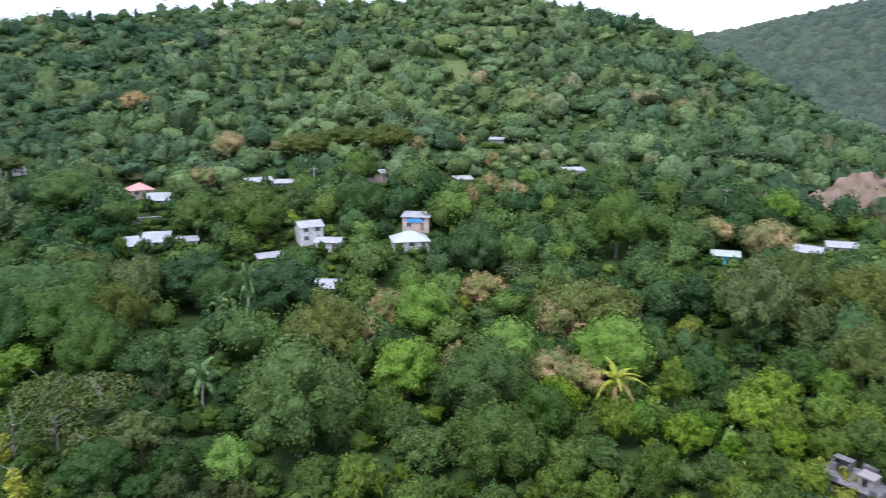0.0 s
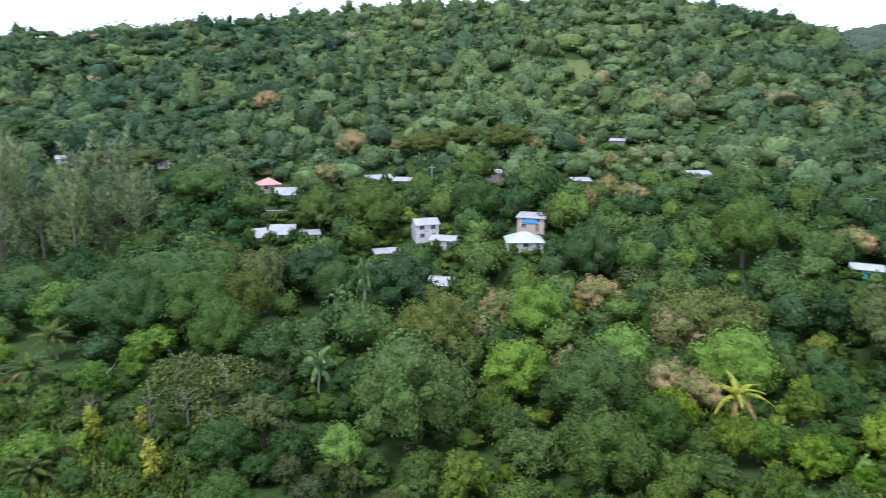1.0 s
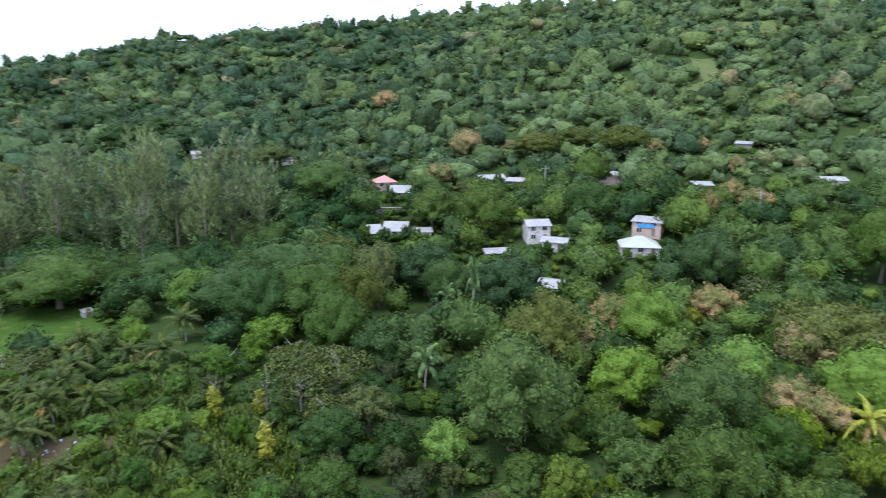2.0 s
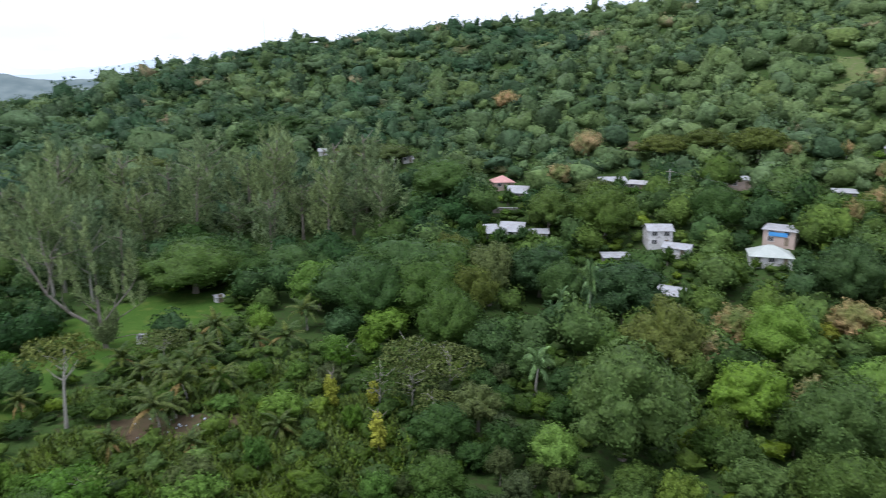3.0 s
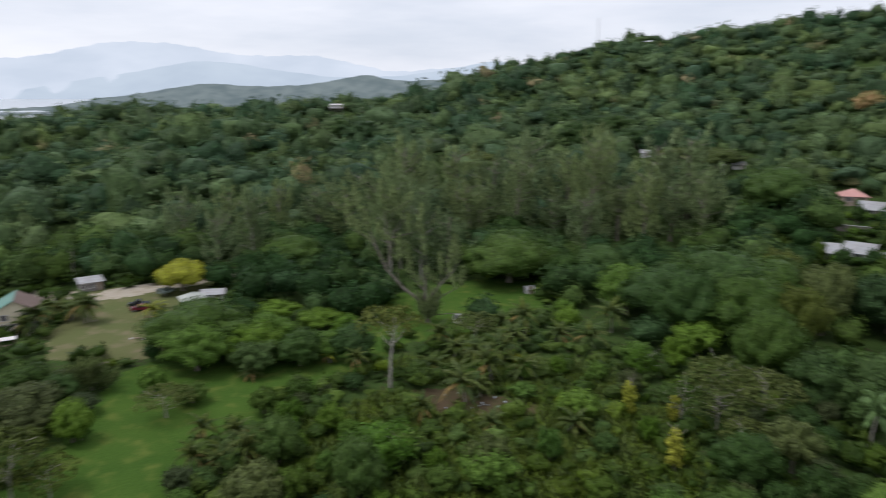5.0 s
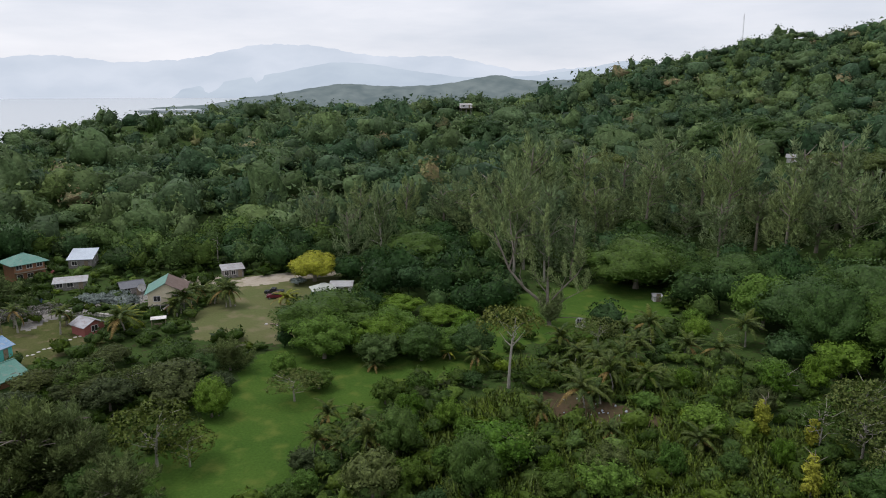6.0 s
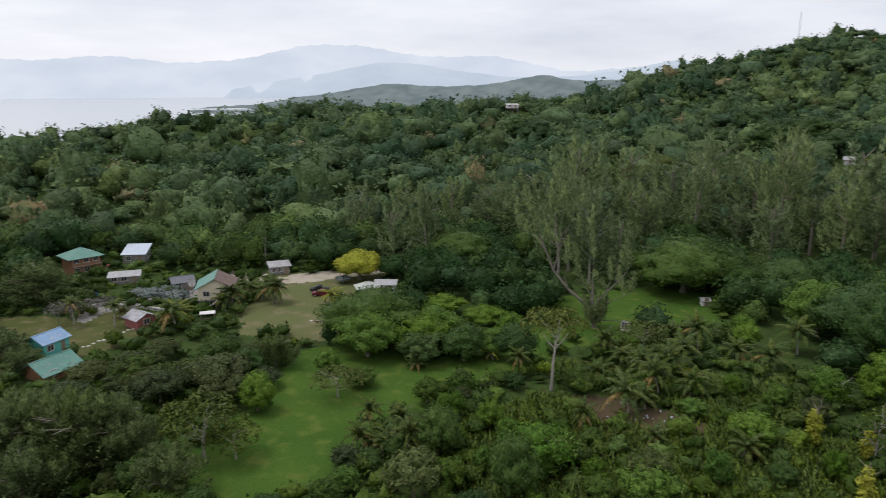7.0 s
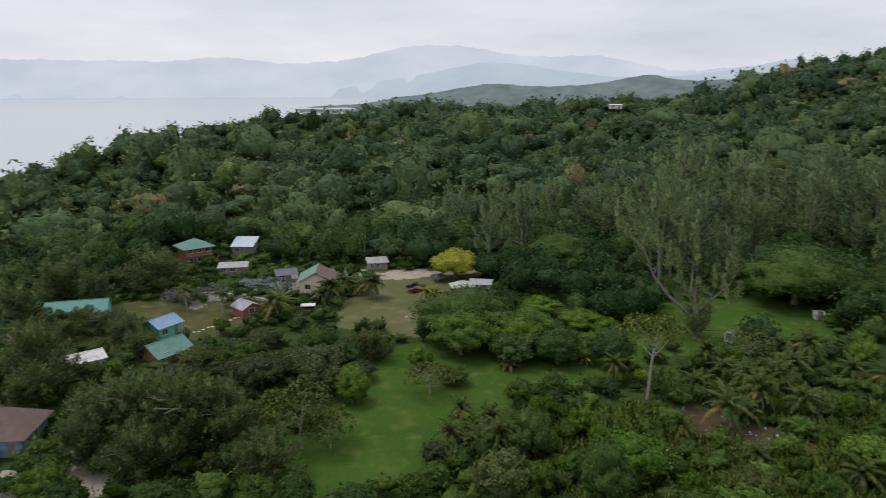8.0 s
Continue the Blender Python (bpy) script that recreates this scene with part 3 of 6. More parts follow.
LAWN = ((-133, 34.7), (-123.6, 42.2), (-112.5, 50.4), (-104.7, 46), (-99.9, 37.7), (-96.7, 28.2), (-86.6, 18.8), (-80, 8.2), (-90.9, -2), (-99.3, 6), (-112.9, 15), (-127, 24))
YARD = ((-190, 30), (-187, 44.4), (-182, 58), (-164, 50), (-149, 40), (-134, 35), (-138, 26), (-146, 16), (-160, 17), (-175, 26))
VILLAGE = ((-176, -32), (-169, -17.5), (-172, -5), (-152, -3), (-146, -13), (-144, -21), (-140, -26), (-150, -40))
FIELD = ((-142, 89.5), (-142, 101), (-140, 117), (-128, 125), (-111, 110), (-112, 95), (-110, 81), (-118, 74), (-125, 80))
STRIP = ((-112.5, 49), (-125, 72), (-118, 80), (-109, 66), (-102, 47))
SOIL = ((-92, 63), (-89, 69), (-82, 72), (-76, 76), (-72, 73), (-76, 66), (-84, 59))


def patch(name, poly, mat, label, lift, grow=0.0, cell=1.0):
    """A sheet of other ground, draped over the land, with a ragged edge."""
    cx, cy = sum(p[0] for p in poly) / len(poly), sum(p[1] for p in poly) / len(poly)
    grown = [(cx + (x - cx) * (1 + grow), cy + (y - cy) * (1 + grow)) for x, y in poly]
    xs = np.arange(min(p[0] for p in grown) - 3, max(p[0] for p in grown) + 3, cell)
    ys = np.arange(min(p[1] for p in grown) - 3, max(p[1] for p in grown) + 3, cell)
    gx, gy = np.meshgrid(xs, ys, indexing="ij")
    inner = inside(grown, gx + 1.3 * waves(gx, gy, 0.5, 3), gy + 1.3 * waves(gx, gy, 0.45, 8))
    z = land(gx, gy) + lift
    index, verts, faces = {}, [], []
    for i in range(len(xs) - 1):
        for j in range(len(ys) - 1):
            if inner[i, j]:
                q = []
                for a, b in ((i, j), (i + 1, j), (i + 1, j + 1), (i, j + 1)):
                    if (a, b) not in index:
                        index[a, b] = len(verts)
                        verts.append((gx[a, b], gy[a, b], z[a, b]))
                    q.append(index[a, b])
                faces.append(tuple(q))
    return tagged(mesh_object(name, verts, faces, mat, smooth_shade=True), label, "ground", kind="structure")


patch("lawn", LAWN, MAT_LAWN, "mown green lawn sloping between trees", 0.03, 0.12)
patch("lawn", FIELD, MAT_LAWN, "small bright green grass field among trees", 0.03, 0.08)
patch("lawn", STRIP, MAT_LAWN, "grass strip joining the lawn and the field", 0.025, 0.1)
patch("lawn", VILLAGE, MAT_TRODDEN, "trodden lawn between the village houses", 0.03, 0.1)
patch("yard", YARD, MAT_YARD, "dry worn grass yard for parking", 0.035, 0.05)
patch("road", ((-200, 20), (-188, 31), (-190, 44), (-190, 75), (-182, 75), (-181, 58), (-181, 44), (-179, 31), (-190, 16)), MAT_ROAD, "pale marl track along the yard", 0.045)
patch("village_road", ((-165.9, -16.2), (-170.7, -11.4), (-174.2, -2.2), (-176.4, 7.1), (-184.9, 16.6), (-189.3, 16.3), (-185.0, 6.9), (-183.8, -3.0), (-179.5, -12.6), (-171.7, -17.7)), MAT_GRAVEL, "grey gravel lane past the village houses", 0.05, 0.0)
patch("soil", SOIL, MAT_SOIL, "bare brown soil clearing with litter", 0.03, 0.1)
HILL_FIELD = ((-258, 395), (-238, 408), (-243, 436), (-268, 424))
HILL_TRACK = ((-2, 345), (9, 346), (12, 372), (10, 398), (0, 398), (3, 372))
HILL_MEADOW = ((22, 430), (42, 428), (44, 452), (24, 455))
patch("hill_meadow", HILL_FIELD, MAT_DRYGRASS, "pale grass clearing high on the wooded hill", 0.25, 0.15, 1.5)
patch("hill_meadow", HILL_TRACK, MAT_DRYGRASS, "dry grass strip on the wooded hill", 0.25, 0.1, 1.2)
patch("hill_meadow", HILL_MEADOW, MAT_DRYGRASS, "small grass clearing near the hilltop", 0.25, 0.1, 1.5)
patch("sand_track", ((-86, -24), (-96, -14), (-100, -18), (-104, -30), (-92, -40), (-80, -34)), MAT_ROAD, "pale sandy track", 0.04, 0.0)
def widened(poly, by):
    cx, cy = sum(p[0] for p in poly) / len(poly), sum(p[1] for p in poly) / len(poly)
    return [(cx + (x - cx) * by, cy + (y - cy) * by) for x, y in poly]


CLEAR = [widened(HILL_FIELD, 1.15), widened(HILL_TRACK, 1.25), widened(HILL_MEADOW, 1.15), LAWN, YARD, VILLAGE, FIELD, STRIP, SOIL]
HOUSE_SPOTS, TREE_SPOTS = [], []
# low scrub and tall grass, where no tree grows unless it is named below
SCRUB = [((-122, 126), (-102, 104), (-112, 94), (-132, 112)), ((-94, 57), (-72, 78), (-60, 92), (-42, 70), (-52, 42), (-70, 36), (-78, 30), (-90, 40)), ((-118, 74), (-100, 92), (-88, 100), (-72, 92), (-72, 78), (-94, 66), (-108, 66)),
         ((-112, 14), (-134, 32), (-152, 18), (-156, -2), (-150, -40), (-128, -34), (-105, -22), (-98, 0)), ((-170, 5), (-196, 28), (-200, 10), (-205, -22), (-180, -30), (-172, -10)),
         ((-186, -30), (-206, -26), (-206, 8), (-188, 32), (-150, 30), (-148, -10))]


def open_ground(x, y, tall=True, reach=1.0):
    """True where no wild plant may stand: clearings, houses and the low ground before them, and named trees."""
    bad = np.zeros(np.shape(x), bool)
    for poly in CLEAR + (SCRUB if tall else []):
        bad |= inside(poly, x, y)
    for hx, hy, hw in HOUSE_SPOTS:
        r = math.hypot(hx, hy)
        ux, uy = hx / r, hy / r
        along, across = (hx - x) * ux + (hy - y) * uy, np.abs((x - hx) * uy - (y - hy) * ux)
        front = (22 if r < 235 and hx > -100 else 18) if tall else hw * 0.58
        bad |= (along < front) & (along > -hw * 0.8) & (across < hw * (0.62 if tall else 0.6) + (3.5 if tall and hx < -130 else 0))
    if tall:
        for tx, ty, tr in TREE_SPOTS:
            bad |= np.hypot(x - tx, y - ty) < tr * reach + 1.5
    return bad


def scatter(seed, spacing, r0, r1, az0, az1, tall=True, reach=0.9):
    rng = np.random.default_rng(seed)
    g = np.arange(-r1, r1, spacing)
    x, y = np.meshgrid(g, g)
    x, y = x.ravel() + rng.uniform(-0.45, 0.45, x.size) * spacing, y.ravel() + rng.uniform(-0.45, 0.45, y.size) * spacing
    r, az = np.hypot(x, y), np.degrees(np.arctan2(-x, y))
    ok = (r > r0) & (r < r1) & (az > az0) & (az < az1)
    x, y = x[ok], y[ok]
    ok = (land(x, y) > -4) & ~open_ground(x, y, tall, reach)
    return x[ok], y[ok], rng


def mass(name, protos, x, y, size, rng, mat, label, category, zoff=0.0, stretch=0.2, fresh=0.0):
    """One object of kind stuff out of many plants."""
    vs, fs, ts, ns, k = [], [], [], [], 0
    z, shade, lean = land(x, y), waves(x, y, 0.028, 6), 0.28 * (1 - smooth(10, 20, np.degrees(np.arctan2(-x, y)))) * (1 - 0.7 * smooth(20, 90, x)) - 0.13 - 0.07 * smooth(14, 20, np.degrees(np.arctan2(-x, y)))
    for i in range(len(x)):
        which = rng.integers(len(protos))
        v, f, n = protos[which]
        a, s = rng.uniform(0, 6.283), size[i]
        c, d = math.cos(a) * s, math.sin(a) * s
        w, bulge = np.empty_like(v), rng.uniform(0.8, 1.25)
        v = v * (bulge, 1 / bulge, 1)
        w[:, 0], w[:, 1] = v[:, 0] * c - v[:, 1] * d + x[i], v[:, 0] * d + v[:, 1] * c + y[i]
        w[:, 2] = v[:, 2] * s * rng.uniform(1 - stretch, 1 + stretch) + z[i] + zoff * s + rng.uniform(-0.3, 0.6) * abs(zoff)
        vs.append(w)
        ns.append(np.stack([(n[:, 0] * c - n[:, 1] * d) / s, (n[:, 0] * d + n[:, 1] * c) / s, n[:, 2]], 1))
        fs.append(f + k)
        ts.append(np.full(len(v), min(1, max(0, 0.45 + fresh + 0.3 * shade[i] + lean[i] + rng.uniform(-0.38, 0.38)))))
        k += len(v)
    ob = triangles(name, np.concatenate(vs), np.concatenate(fs), mat, None, np.concatenate(ts), normals=np.concatenate(ns))
    return tagged(ob, label, category, kind="stuff")


def with_trunk(crown_va, height, lift, radius=0.22):
    """A plant of the woods: its crown lifted onto a trunk."""
    t = tube([(0, 0, -0.5), (0.1, 0, lift * 0.6), (0.2, 0.1, lift + height * 0.3)], [radius * 1.3, radius, radius * 0.6], 5)
    return joined([lifted(crown_va, lift), t])


# ---- houses and other built things ----
def part(name, verts, faces, mat, parent, label=""):
    return tagged(mesh_object(name, verts, faces, mat, parent), label)


def box(x0, y0, z0, x1, y1, z1):
    v = [(x0, y0, z0), (x1, y0, z0), (x1, y1, z0), (x0, y1, z0), (x0, y0, z1), (x1, y0, z1), (x1, y1, z1), (x0, y1, z1)]
    return v, [(3, 2, 1, 0), (4, 5, 6, 7), (0, 1, 5, 4), (1, 2, 6, 5), (2, 3, 7, 6), (3, 0, 4, 7)]


def boxes(*all_boxes):
    vs, fs = [], []
    for b in all_boxes:
        v, f = box(*b)
        fs += [tuple(i + len(vs) for i in q) for q in f]
        vs += v
    return vs, fs


def polar(az, r):
    return -r * math.sin(radians(az)), r * math.cos(radians(az))


def on_land(az, el, over=0.0):
    """Where the line at that azimuth and elevation from the eye meets the ground (or a height over it)."""
    r = np.arange(50, 700, 0.25)
    x, y = -r * math.sin(radians(az)), r * math.cos(radians(az))
    k = int(np.argmax(EYE_Z + r * math.tan(radians(el)) <= land(x, y) + over))
    return float(x[k]), float(y[k])


def window(parent, x, y, z, w, h, side="front"):
    """A window in the wall: a frame proud of it and a dark pane set in. side: front (to -y) or end (to +x)."""
    t, g = 0.08, 0.12
    if side == "front":
        fr = boxes((x - w / 2 - g, y - t, z - g, x + w / 2 + g, y - 0.01, z), (x - w / 2 - g, y - t, z + h, x + w / 2 + g, y - 0.01, z + h + g),
                   (x - w / 2 - g, y - t, z, x - w / 2, y - 0.01, z + h), (x + w / 2, y - t, z, x + w / 2 + g, y - 0.01, z + h), (x - 0.04, y - t, z, x + 0.04, y - 0.01, z + h))
        pn = box(x - w / 2, y - 0.03, z, x + w / 2, y - 0.005, z + h)
    else:
        fr = boxes((x + 0.01, y - w / 2 - g, z - g, x + t, y + w / 2 + g, z), (x + 0.01, y - w / 2 - g, z + h, x + t, y + w / 2 + g, z + h + g),
                   (x + 0.01, y - w / 2 - g, z, x + t, y - w / 2, z + h), (x + 0.01, y + w / 2, z, x + t, y + w / 2 + g, z + h), (x + 0.01, y - 0.04, z, x + t, y + 0.04, z + h))
        pn = box(x + 0.005, y - w / 2, z, x + 0.03, y + w / 2, z + h)
    frame_part = part("window_frame", *fr, MAT_WHITEWALL, parent, "pale window frame")
    part("pane", *pn, MAT_DARK, frame_part, "dark window pane")


def house(az, el, delta, w, d, h, rise, wall_mat, roof_mat, label, roof="gable", windows=2, door=True, roof2=None, over=0.45, storeys=1, end_window=True, stilts=0.0, spot=None, category="house"):
    """A house whose front looks to the valley. roof: gable (ridge along x), gable_front (ridge along y), hip or shed."""
    root = tagged(new("house"), label, category)
    x, y = spot or on_land(az, el)
    h = h if spot else h - 0.15
    root.matrix_world = pose(x, y, float(land(x, y)) + stilts, 0, 0, math.degrees(math.atan2(-x, y)) + delta)
    HOUSE_SPOTS.append((x, y, max(w, d) + 1))
    a, b, dig = w / 2, d / 2, (0.0 if stilts else 2.5)
    if stilts:
        for sx in (-a + 0.2, 0, a - 0.2):
            for sy in (-b + 0.2, b - 0.2):
                part("post", *box(sx - 0.13, sy - 0.13, -stilts - 1, sx + 0.13, sy + 0.13, 0), MAT_GREYWALL, root)
        part("floor_slab", *box(-a - 0.1, -b - 0.1, -0.22, a + 0.1, b + 0.1, 0), MAT_GREYWALL, root)
    v = [(-a, -b, -dig), (a, -b, -dig), (a, b, -dig), (-a, b, -dig), (-a, -b, h), (a, -b, h), (a, b, h), (-a, b, h)]
    f = [(0, 1, 5, 4), (1, 2, 6, 5), (2, 3, 7, 6), (3, 0, 4, 7), (3, 2, 1, 0)]
    if roof == "gable":
        v += [(-a, 0, h + rise), (a, 0, h + rise)]
        f += [(4, 7, 8), (5, 9, 6)]
    elif roof == "gable_front":
        v += [(0, -b, h + rise), (0, b, h + rise)]
        f += [(4, 8, 5), (7, 6, 9)]
    elif roof == "shed":
        v[6], v[7] = (a, b, h + rise), (-a, b, h + rise)
    part("wall", v, f, wall_mat, root)
    o, t = over, 0.1

    def slab(p):
        q = [(x0, y0, z0 + t) for x0, y0, z0 in p]
        n = len(p)
        return list(p) + q, [tuple(range(n))[::-1], tuple(range(n, 2 * n))] + [(i, (i + 1) % n, n + (i + 1) % n, n + i) for i in range(n)]
    if roof == "gable":
        e = h - o * rise / b
        sides = [[(-a - o, -b - o, e), (a + o, -b - o, e), (a + o, 0, h + rise), (-a - o, 0, h + rise)], [(a + o, b + o, e), (-a - o, b + o, e), (-a - o, 0, h + rise), (a + o, 0, h + rise)]]
        ridge = (-a - o, -0.12, h + rise + t - 0.02, a + o, 0.12, h + rise + t + 0.05)
    elif roof == "gable_front":
        e = h - o * rise / a
        sides = [[(-a - o, b + o, e), (-a - o, -b - o, e), (0, -b - o, h + rise), (0, b + o, h + rise)], [(a + o, -b - o, e), (a + o, b + o, e), (0, b + o, h + rise), (0, -b - o, h + rise)]]
        ridge = (-0.12, -b - o, h + rise + t - 0.02, 0.12, b + o, h + rise + t + 0.05)
    elif roof == "hip":
        k, e = min(a, b), h - o * rise / min(a, b)
        p, q = ((-a + k, 0, h + rise), (a - k, 0, h + rise)) if a >= b else ((0, -b + k, h + rise), (0, b - k, h + rise))
        c = [(-a - o, -b - o, e), (a + o, -b - o, e), (a + o, b + o, e), (-a - o, b + o, e)]
        sides = [[c[0], c[1], q, p], [c[2], c[3], p, q], [c[1], c[2], q], [c[3], c[0], p]] if a >= b else [[c[1], c[2], q, p], [c[3], c[0], p, q], [c[0], c[1], p], [c[2], c[3], q]]
        ridge = (min(p[0], q[0]) - 0.15, min(p[1], q[1]) - 0.15, h + rise + t - 0.03, max(p[0], q[0]) + 0.15, max(p[1], q[1]) + 0.15, h + rise + t + 0.05)
    else:
        g = rise / d
        sides, ridge = [[(-a - o, -b - o, h - o * g), (a + o, -b - o, h - o * g), (a + o, b + o, h + rise + o * g), (-a - o, b + o, h + rise + o * g)]], None
    for i, side in enumerate(sides):
        part("roof", *slab([tuple(p) for p in side]), roof2 if (roof2 and i == 1) else roof_mat, root)
    if ridge:
        part("ridge_cap", *box(*ridge), roof_mat, root)
    step = h / storeys
    for s in range(storeys):
        z0 = s * step + 0.9
        for k in range(windows):
            wx = -a + w * (k + 0.5) / windows
            if door and s == 0 and k == windows - 1:
                continue
            window(root, wx, -b, z0, min(1.3, w / windows * 0.55), 1.1)
        if end_window:
            window(root, a, 0, z0, 1.2, 1.1, "end")
    if door:
        wx = -a + w * (windows - 0.5) / max(1, windows)
        part("door", *box(wx - 0.5, -b - 0.05, 0, wx + 0.5, -b - 0.005, 2.05), MAT_WOOD, root, "weathered wooden door")
    return root


# houses on the slope
house(23.25, -7.9, 12, 7.0, 7.0, 2.6, 1.9, MAT_PINKWALL, MAT_REDROOF, "small beige house with a faded red hipped roof", "hip")
house(22.0, -8.7, -6, 6.4, 5.6, 2.2, 1.5, MAT_GREYWALL, MAT_ZINC, "low block house under a bright zinc roof", "shed", windows=3)
wall_spot = on_land(22.9, -9.9)
wall_root = tagged(new("retaining_wall"), "low pinkish grey concrete retaining wall below a path", "wall")
wall_root.matrix_world = pose(*wall_spot, float(land(*wall_spot)), 0, 0, 20)
part("wall", *boxes((-4.4, -0.2, -1.5, 4.4, 0.2, 1.5)), MAT_PATHWALL, wall_root)
part("coping", *boxes((-4.5, -0.3, 1.5, 4.5, 0.3, 1.65)), MAT_CONCRETE, wall_root)
HOUSE_SPOTS.append((*wall_spot, 8.0))
house(10.9, -12.0, 16, 6.4, 6.0, 4.7, 1.2, MAT_WHITEWALL, MAT_ZINC, "two-storey whitewashed house with a zinc gable roof", "gable", windows=2, storeys=2)
house(9.3, -12.7, -14, 6.6, 4.4, 2.5, 0.9, MAT_WHITEWALL, MAT_ZINC, "low whitewashed annexe with a zinc roof", "gable", windows=2)
house(2.75, -12.65, 8, 9.4, 8.0, 2.4, 2.0, MAT_WHITEWALL, MAT_PALEGREEN, "open pavilion with a pale hipped roof", "hip", windows=3)
tarp_house = house(2.1, -11.2, -10, 7.6, 6.0, 3.9, 0.5, MAT_PINKWALL, MAT_ZINC, "unfinished two-storey house with a blue tarpaulin over its front", "shed", windows=2, storeys=2)
part("tarpaulin", *box(-2.4, -3.25, 2.25, 2.0, -3.02, 3.3), MAT_TARP, tarp_house, "bright blue tarpaulin")
house(9.6, -16.3, -14, 6.4, 5.5, 2.6, 1.2, MAT_WHITEWALL, MAT_ZINC, "low house with a bright zinc gable roof", "gable")
house(14.0, -13.7, 14, 6.6, 4.0, 2.4, 0.4, MAT_GREYWALL, MAT_ZINC, "shed with a tilted zinc roof", "shed", windows=2)
house(24.3, -12.0, 10, 5.0, 4.6, 2.2, 1.5, MAT_GREYWALL, MAT_ZINC, "long low house with patched zinc roofing", "shed", windows=3)
house(22.4, -11.8, -8, 6.6, 5.2, 2.2, 1.6, MAT_WHITEWALL, MAT_ZINC, "long low house with a pale zinc roof", "shed", windows=3)
house(20.2, -12.0, 5, 4.8, 4.6, 2.5, 0.8, MAT_WHITEWALL, MAT_ZINC, "small house with a bright zinc roof", "gable")
house(23.8, -13.7, 0, 3.0, 2.5, 2.0, 0.3, MAT_GREYWALL, MAT_ZINC, "tiny zinc shed among trees", "shed", windows=1, door=False, end_window=False)
house(14.7, -7.7, 22, 9.0, 6.0, 2.5, 1.2, MAT_WHITEWALL, MAT_ZINC, "hillside house with a zinc gable roof", "gable")
house(12.6, -7.8, -10, 6.0, 5.0, 2.2, 0.6, MAT_GREYWALL, MAT_CONCRETE, "small grey hillside house", "shed")
house(5.25, -7.3, 5, 7.5, 6.0, 2.8, 0.5, MAT_PINKWALL, MAT_ZINC, "hillside house with a pale zinc roof", "shed")
house(-1.6, -7.7, 10, 5.6, 5.0, 2.2, 0.5, MAT_GREYWALL, MAT_ZINC, "small hillside hut with a zinc roof", "shed")
house(-4.3, -4.5, -6, 5.0, 4.5, 2.2, 0.5, MAT_GREYWALL, MAT_ZINC, "lone hut high on the wooded slope", "shed", windows=1)
house(-10.4, -6.9, 14, 6.5, 5.0, 2.3, 0.5, MAT_WHITEWALL, MAT_ZINC, "hut with a bright zinc roof on the slope", "shed", windows=1)
house(-22.2, -12.9, 4, 6.4, 5.0, 2.2, 0.8, MAT_TURQUOISE, MAT_PALEGREEN, "small house with a faded green roof", "gable")
house(-27.6, -12.1, -14, 8.5, 6.0, 2.4, 1.2, MAT_WHITEWALL, MAT_ZINC, "house with a white zinc gable roof beside the bank", "gable")
house(-29.9, -11.5, 12, 7.5, 6.0, 2.4, 0.9, MAT_WHITEWALL, MAT_ZINC, "second house with a white zinc roof beside the bank", "gable")
house(30.9, -5.9, 8, 4.2, 3.4, 1.6, 0.8, MAT_WHITEWALL, MAT_ZINC, "house half hidden under an umbrella tree", "shed")
house(37.5, -5.2, 0, 4.4, 3.2, 1.5, 0.9, MAT_WHITEWALL, MAT_ZINC, "small roof deep in the woods", "shed", windows=1)
house(46.2, -16.3, 18, 2.1, 1.8, 1.35, 0.3, MAT_WHITEWALL, MAT_ZINC, "tiny whitewashed hut on the grass field", "shed", windows=1, end_window=False, over=0.2, category="hut")
house(52.15, -18.8, -20, 1.6, 1.5, 1.6, 0.25, MAT_WHITEWALL, MAT_ZINC, "white water-tank shed under a casuarina", "shed", windows=1, door=False, end_window=False, over=0.1, category="hut")
house(0, 0, 10, 8.0, 6.0, 2.4, 0.4, MAT_WHITEWALL, MAT_WHITEWALL, "white flat-roofed villa on tall posts above the woods", "shed", windows=2, stilts=6.0, spot=polar(61.84, 515))

# houses on the flat
cream = house(0, 0, -6, 7.6, 8.0, 2.9, 2.0, MAT_CREAM, MAT_GREENROOF, "cream two-storey house with a green and brown gable roof on posts", "gable_front", windows=2, door=False, roof2=MAT_BROWNROOF, over=0.7, stilts=2.4, spot=(-168.2, 12.9))
part("stair", *boxes(*[(-2.8 + 0.28 * k, -5.3, -2.4 + 0.2 * k, -2.5 + 0.28 * k, -4.3, -2.2 + 0.2 * k) for k in range(12)]), MAT_WHITEWALL, cream, "white outside stair")
part("stair_rail", *boxes((-2.8, -5.35, -1.4, -2.74, -5.29, -0.4), (-1.2, -5.35, -0.6, -1.14, -5.29, 0.6), (0.4, -5.35, 0.2, 0.46, -5.29, 1.2), (-2.8, -5.34, 0.55, 0.46, -5.30, 0.62)), MAT_WHITEWALL, cream)
house(0, 0, 8, 5.2, 4.0, 2.3, 0.5, MAT_GREYWALL, MAT_ZINC, "grey hut with a white sloping zinc roof by the track", "shed", windows=3, spot=(-192, 31.5))
orange_house = house(0, 0, 20, 7.6, 7.0, 5.2, 1.7, MAT_ORANGE, MAT_GREENROOF, "two-storey orange house with a patched green hipped roof", "hip", windows=3, storeys=2, over=1.0, spot=(-214, -18.6))
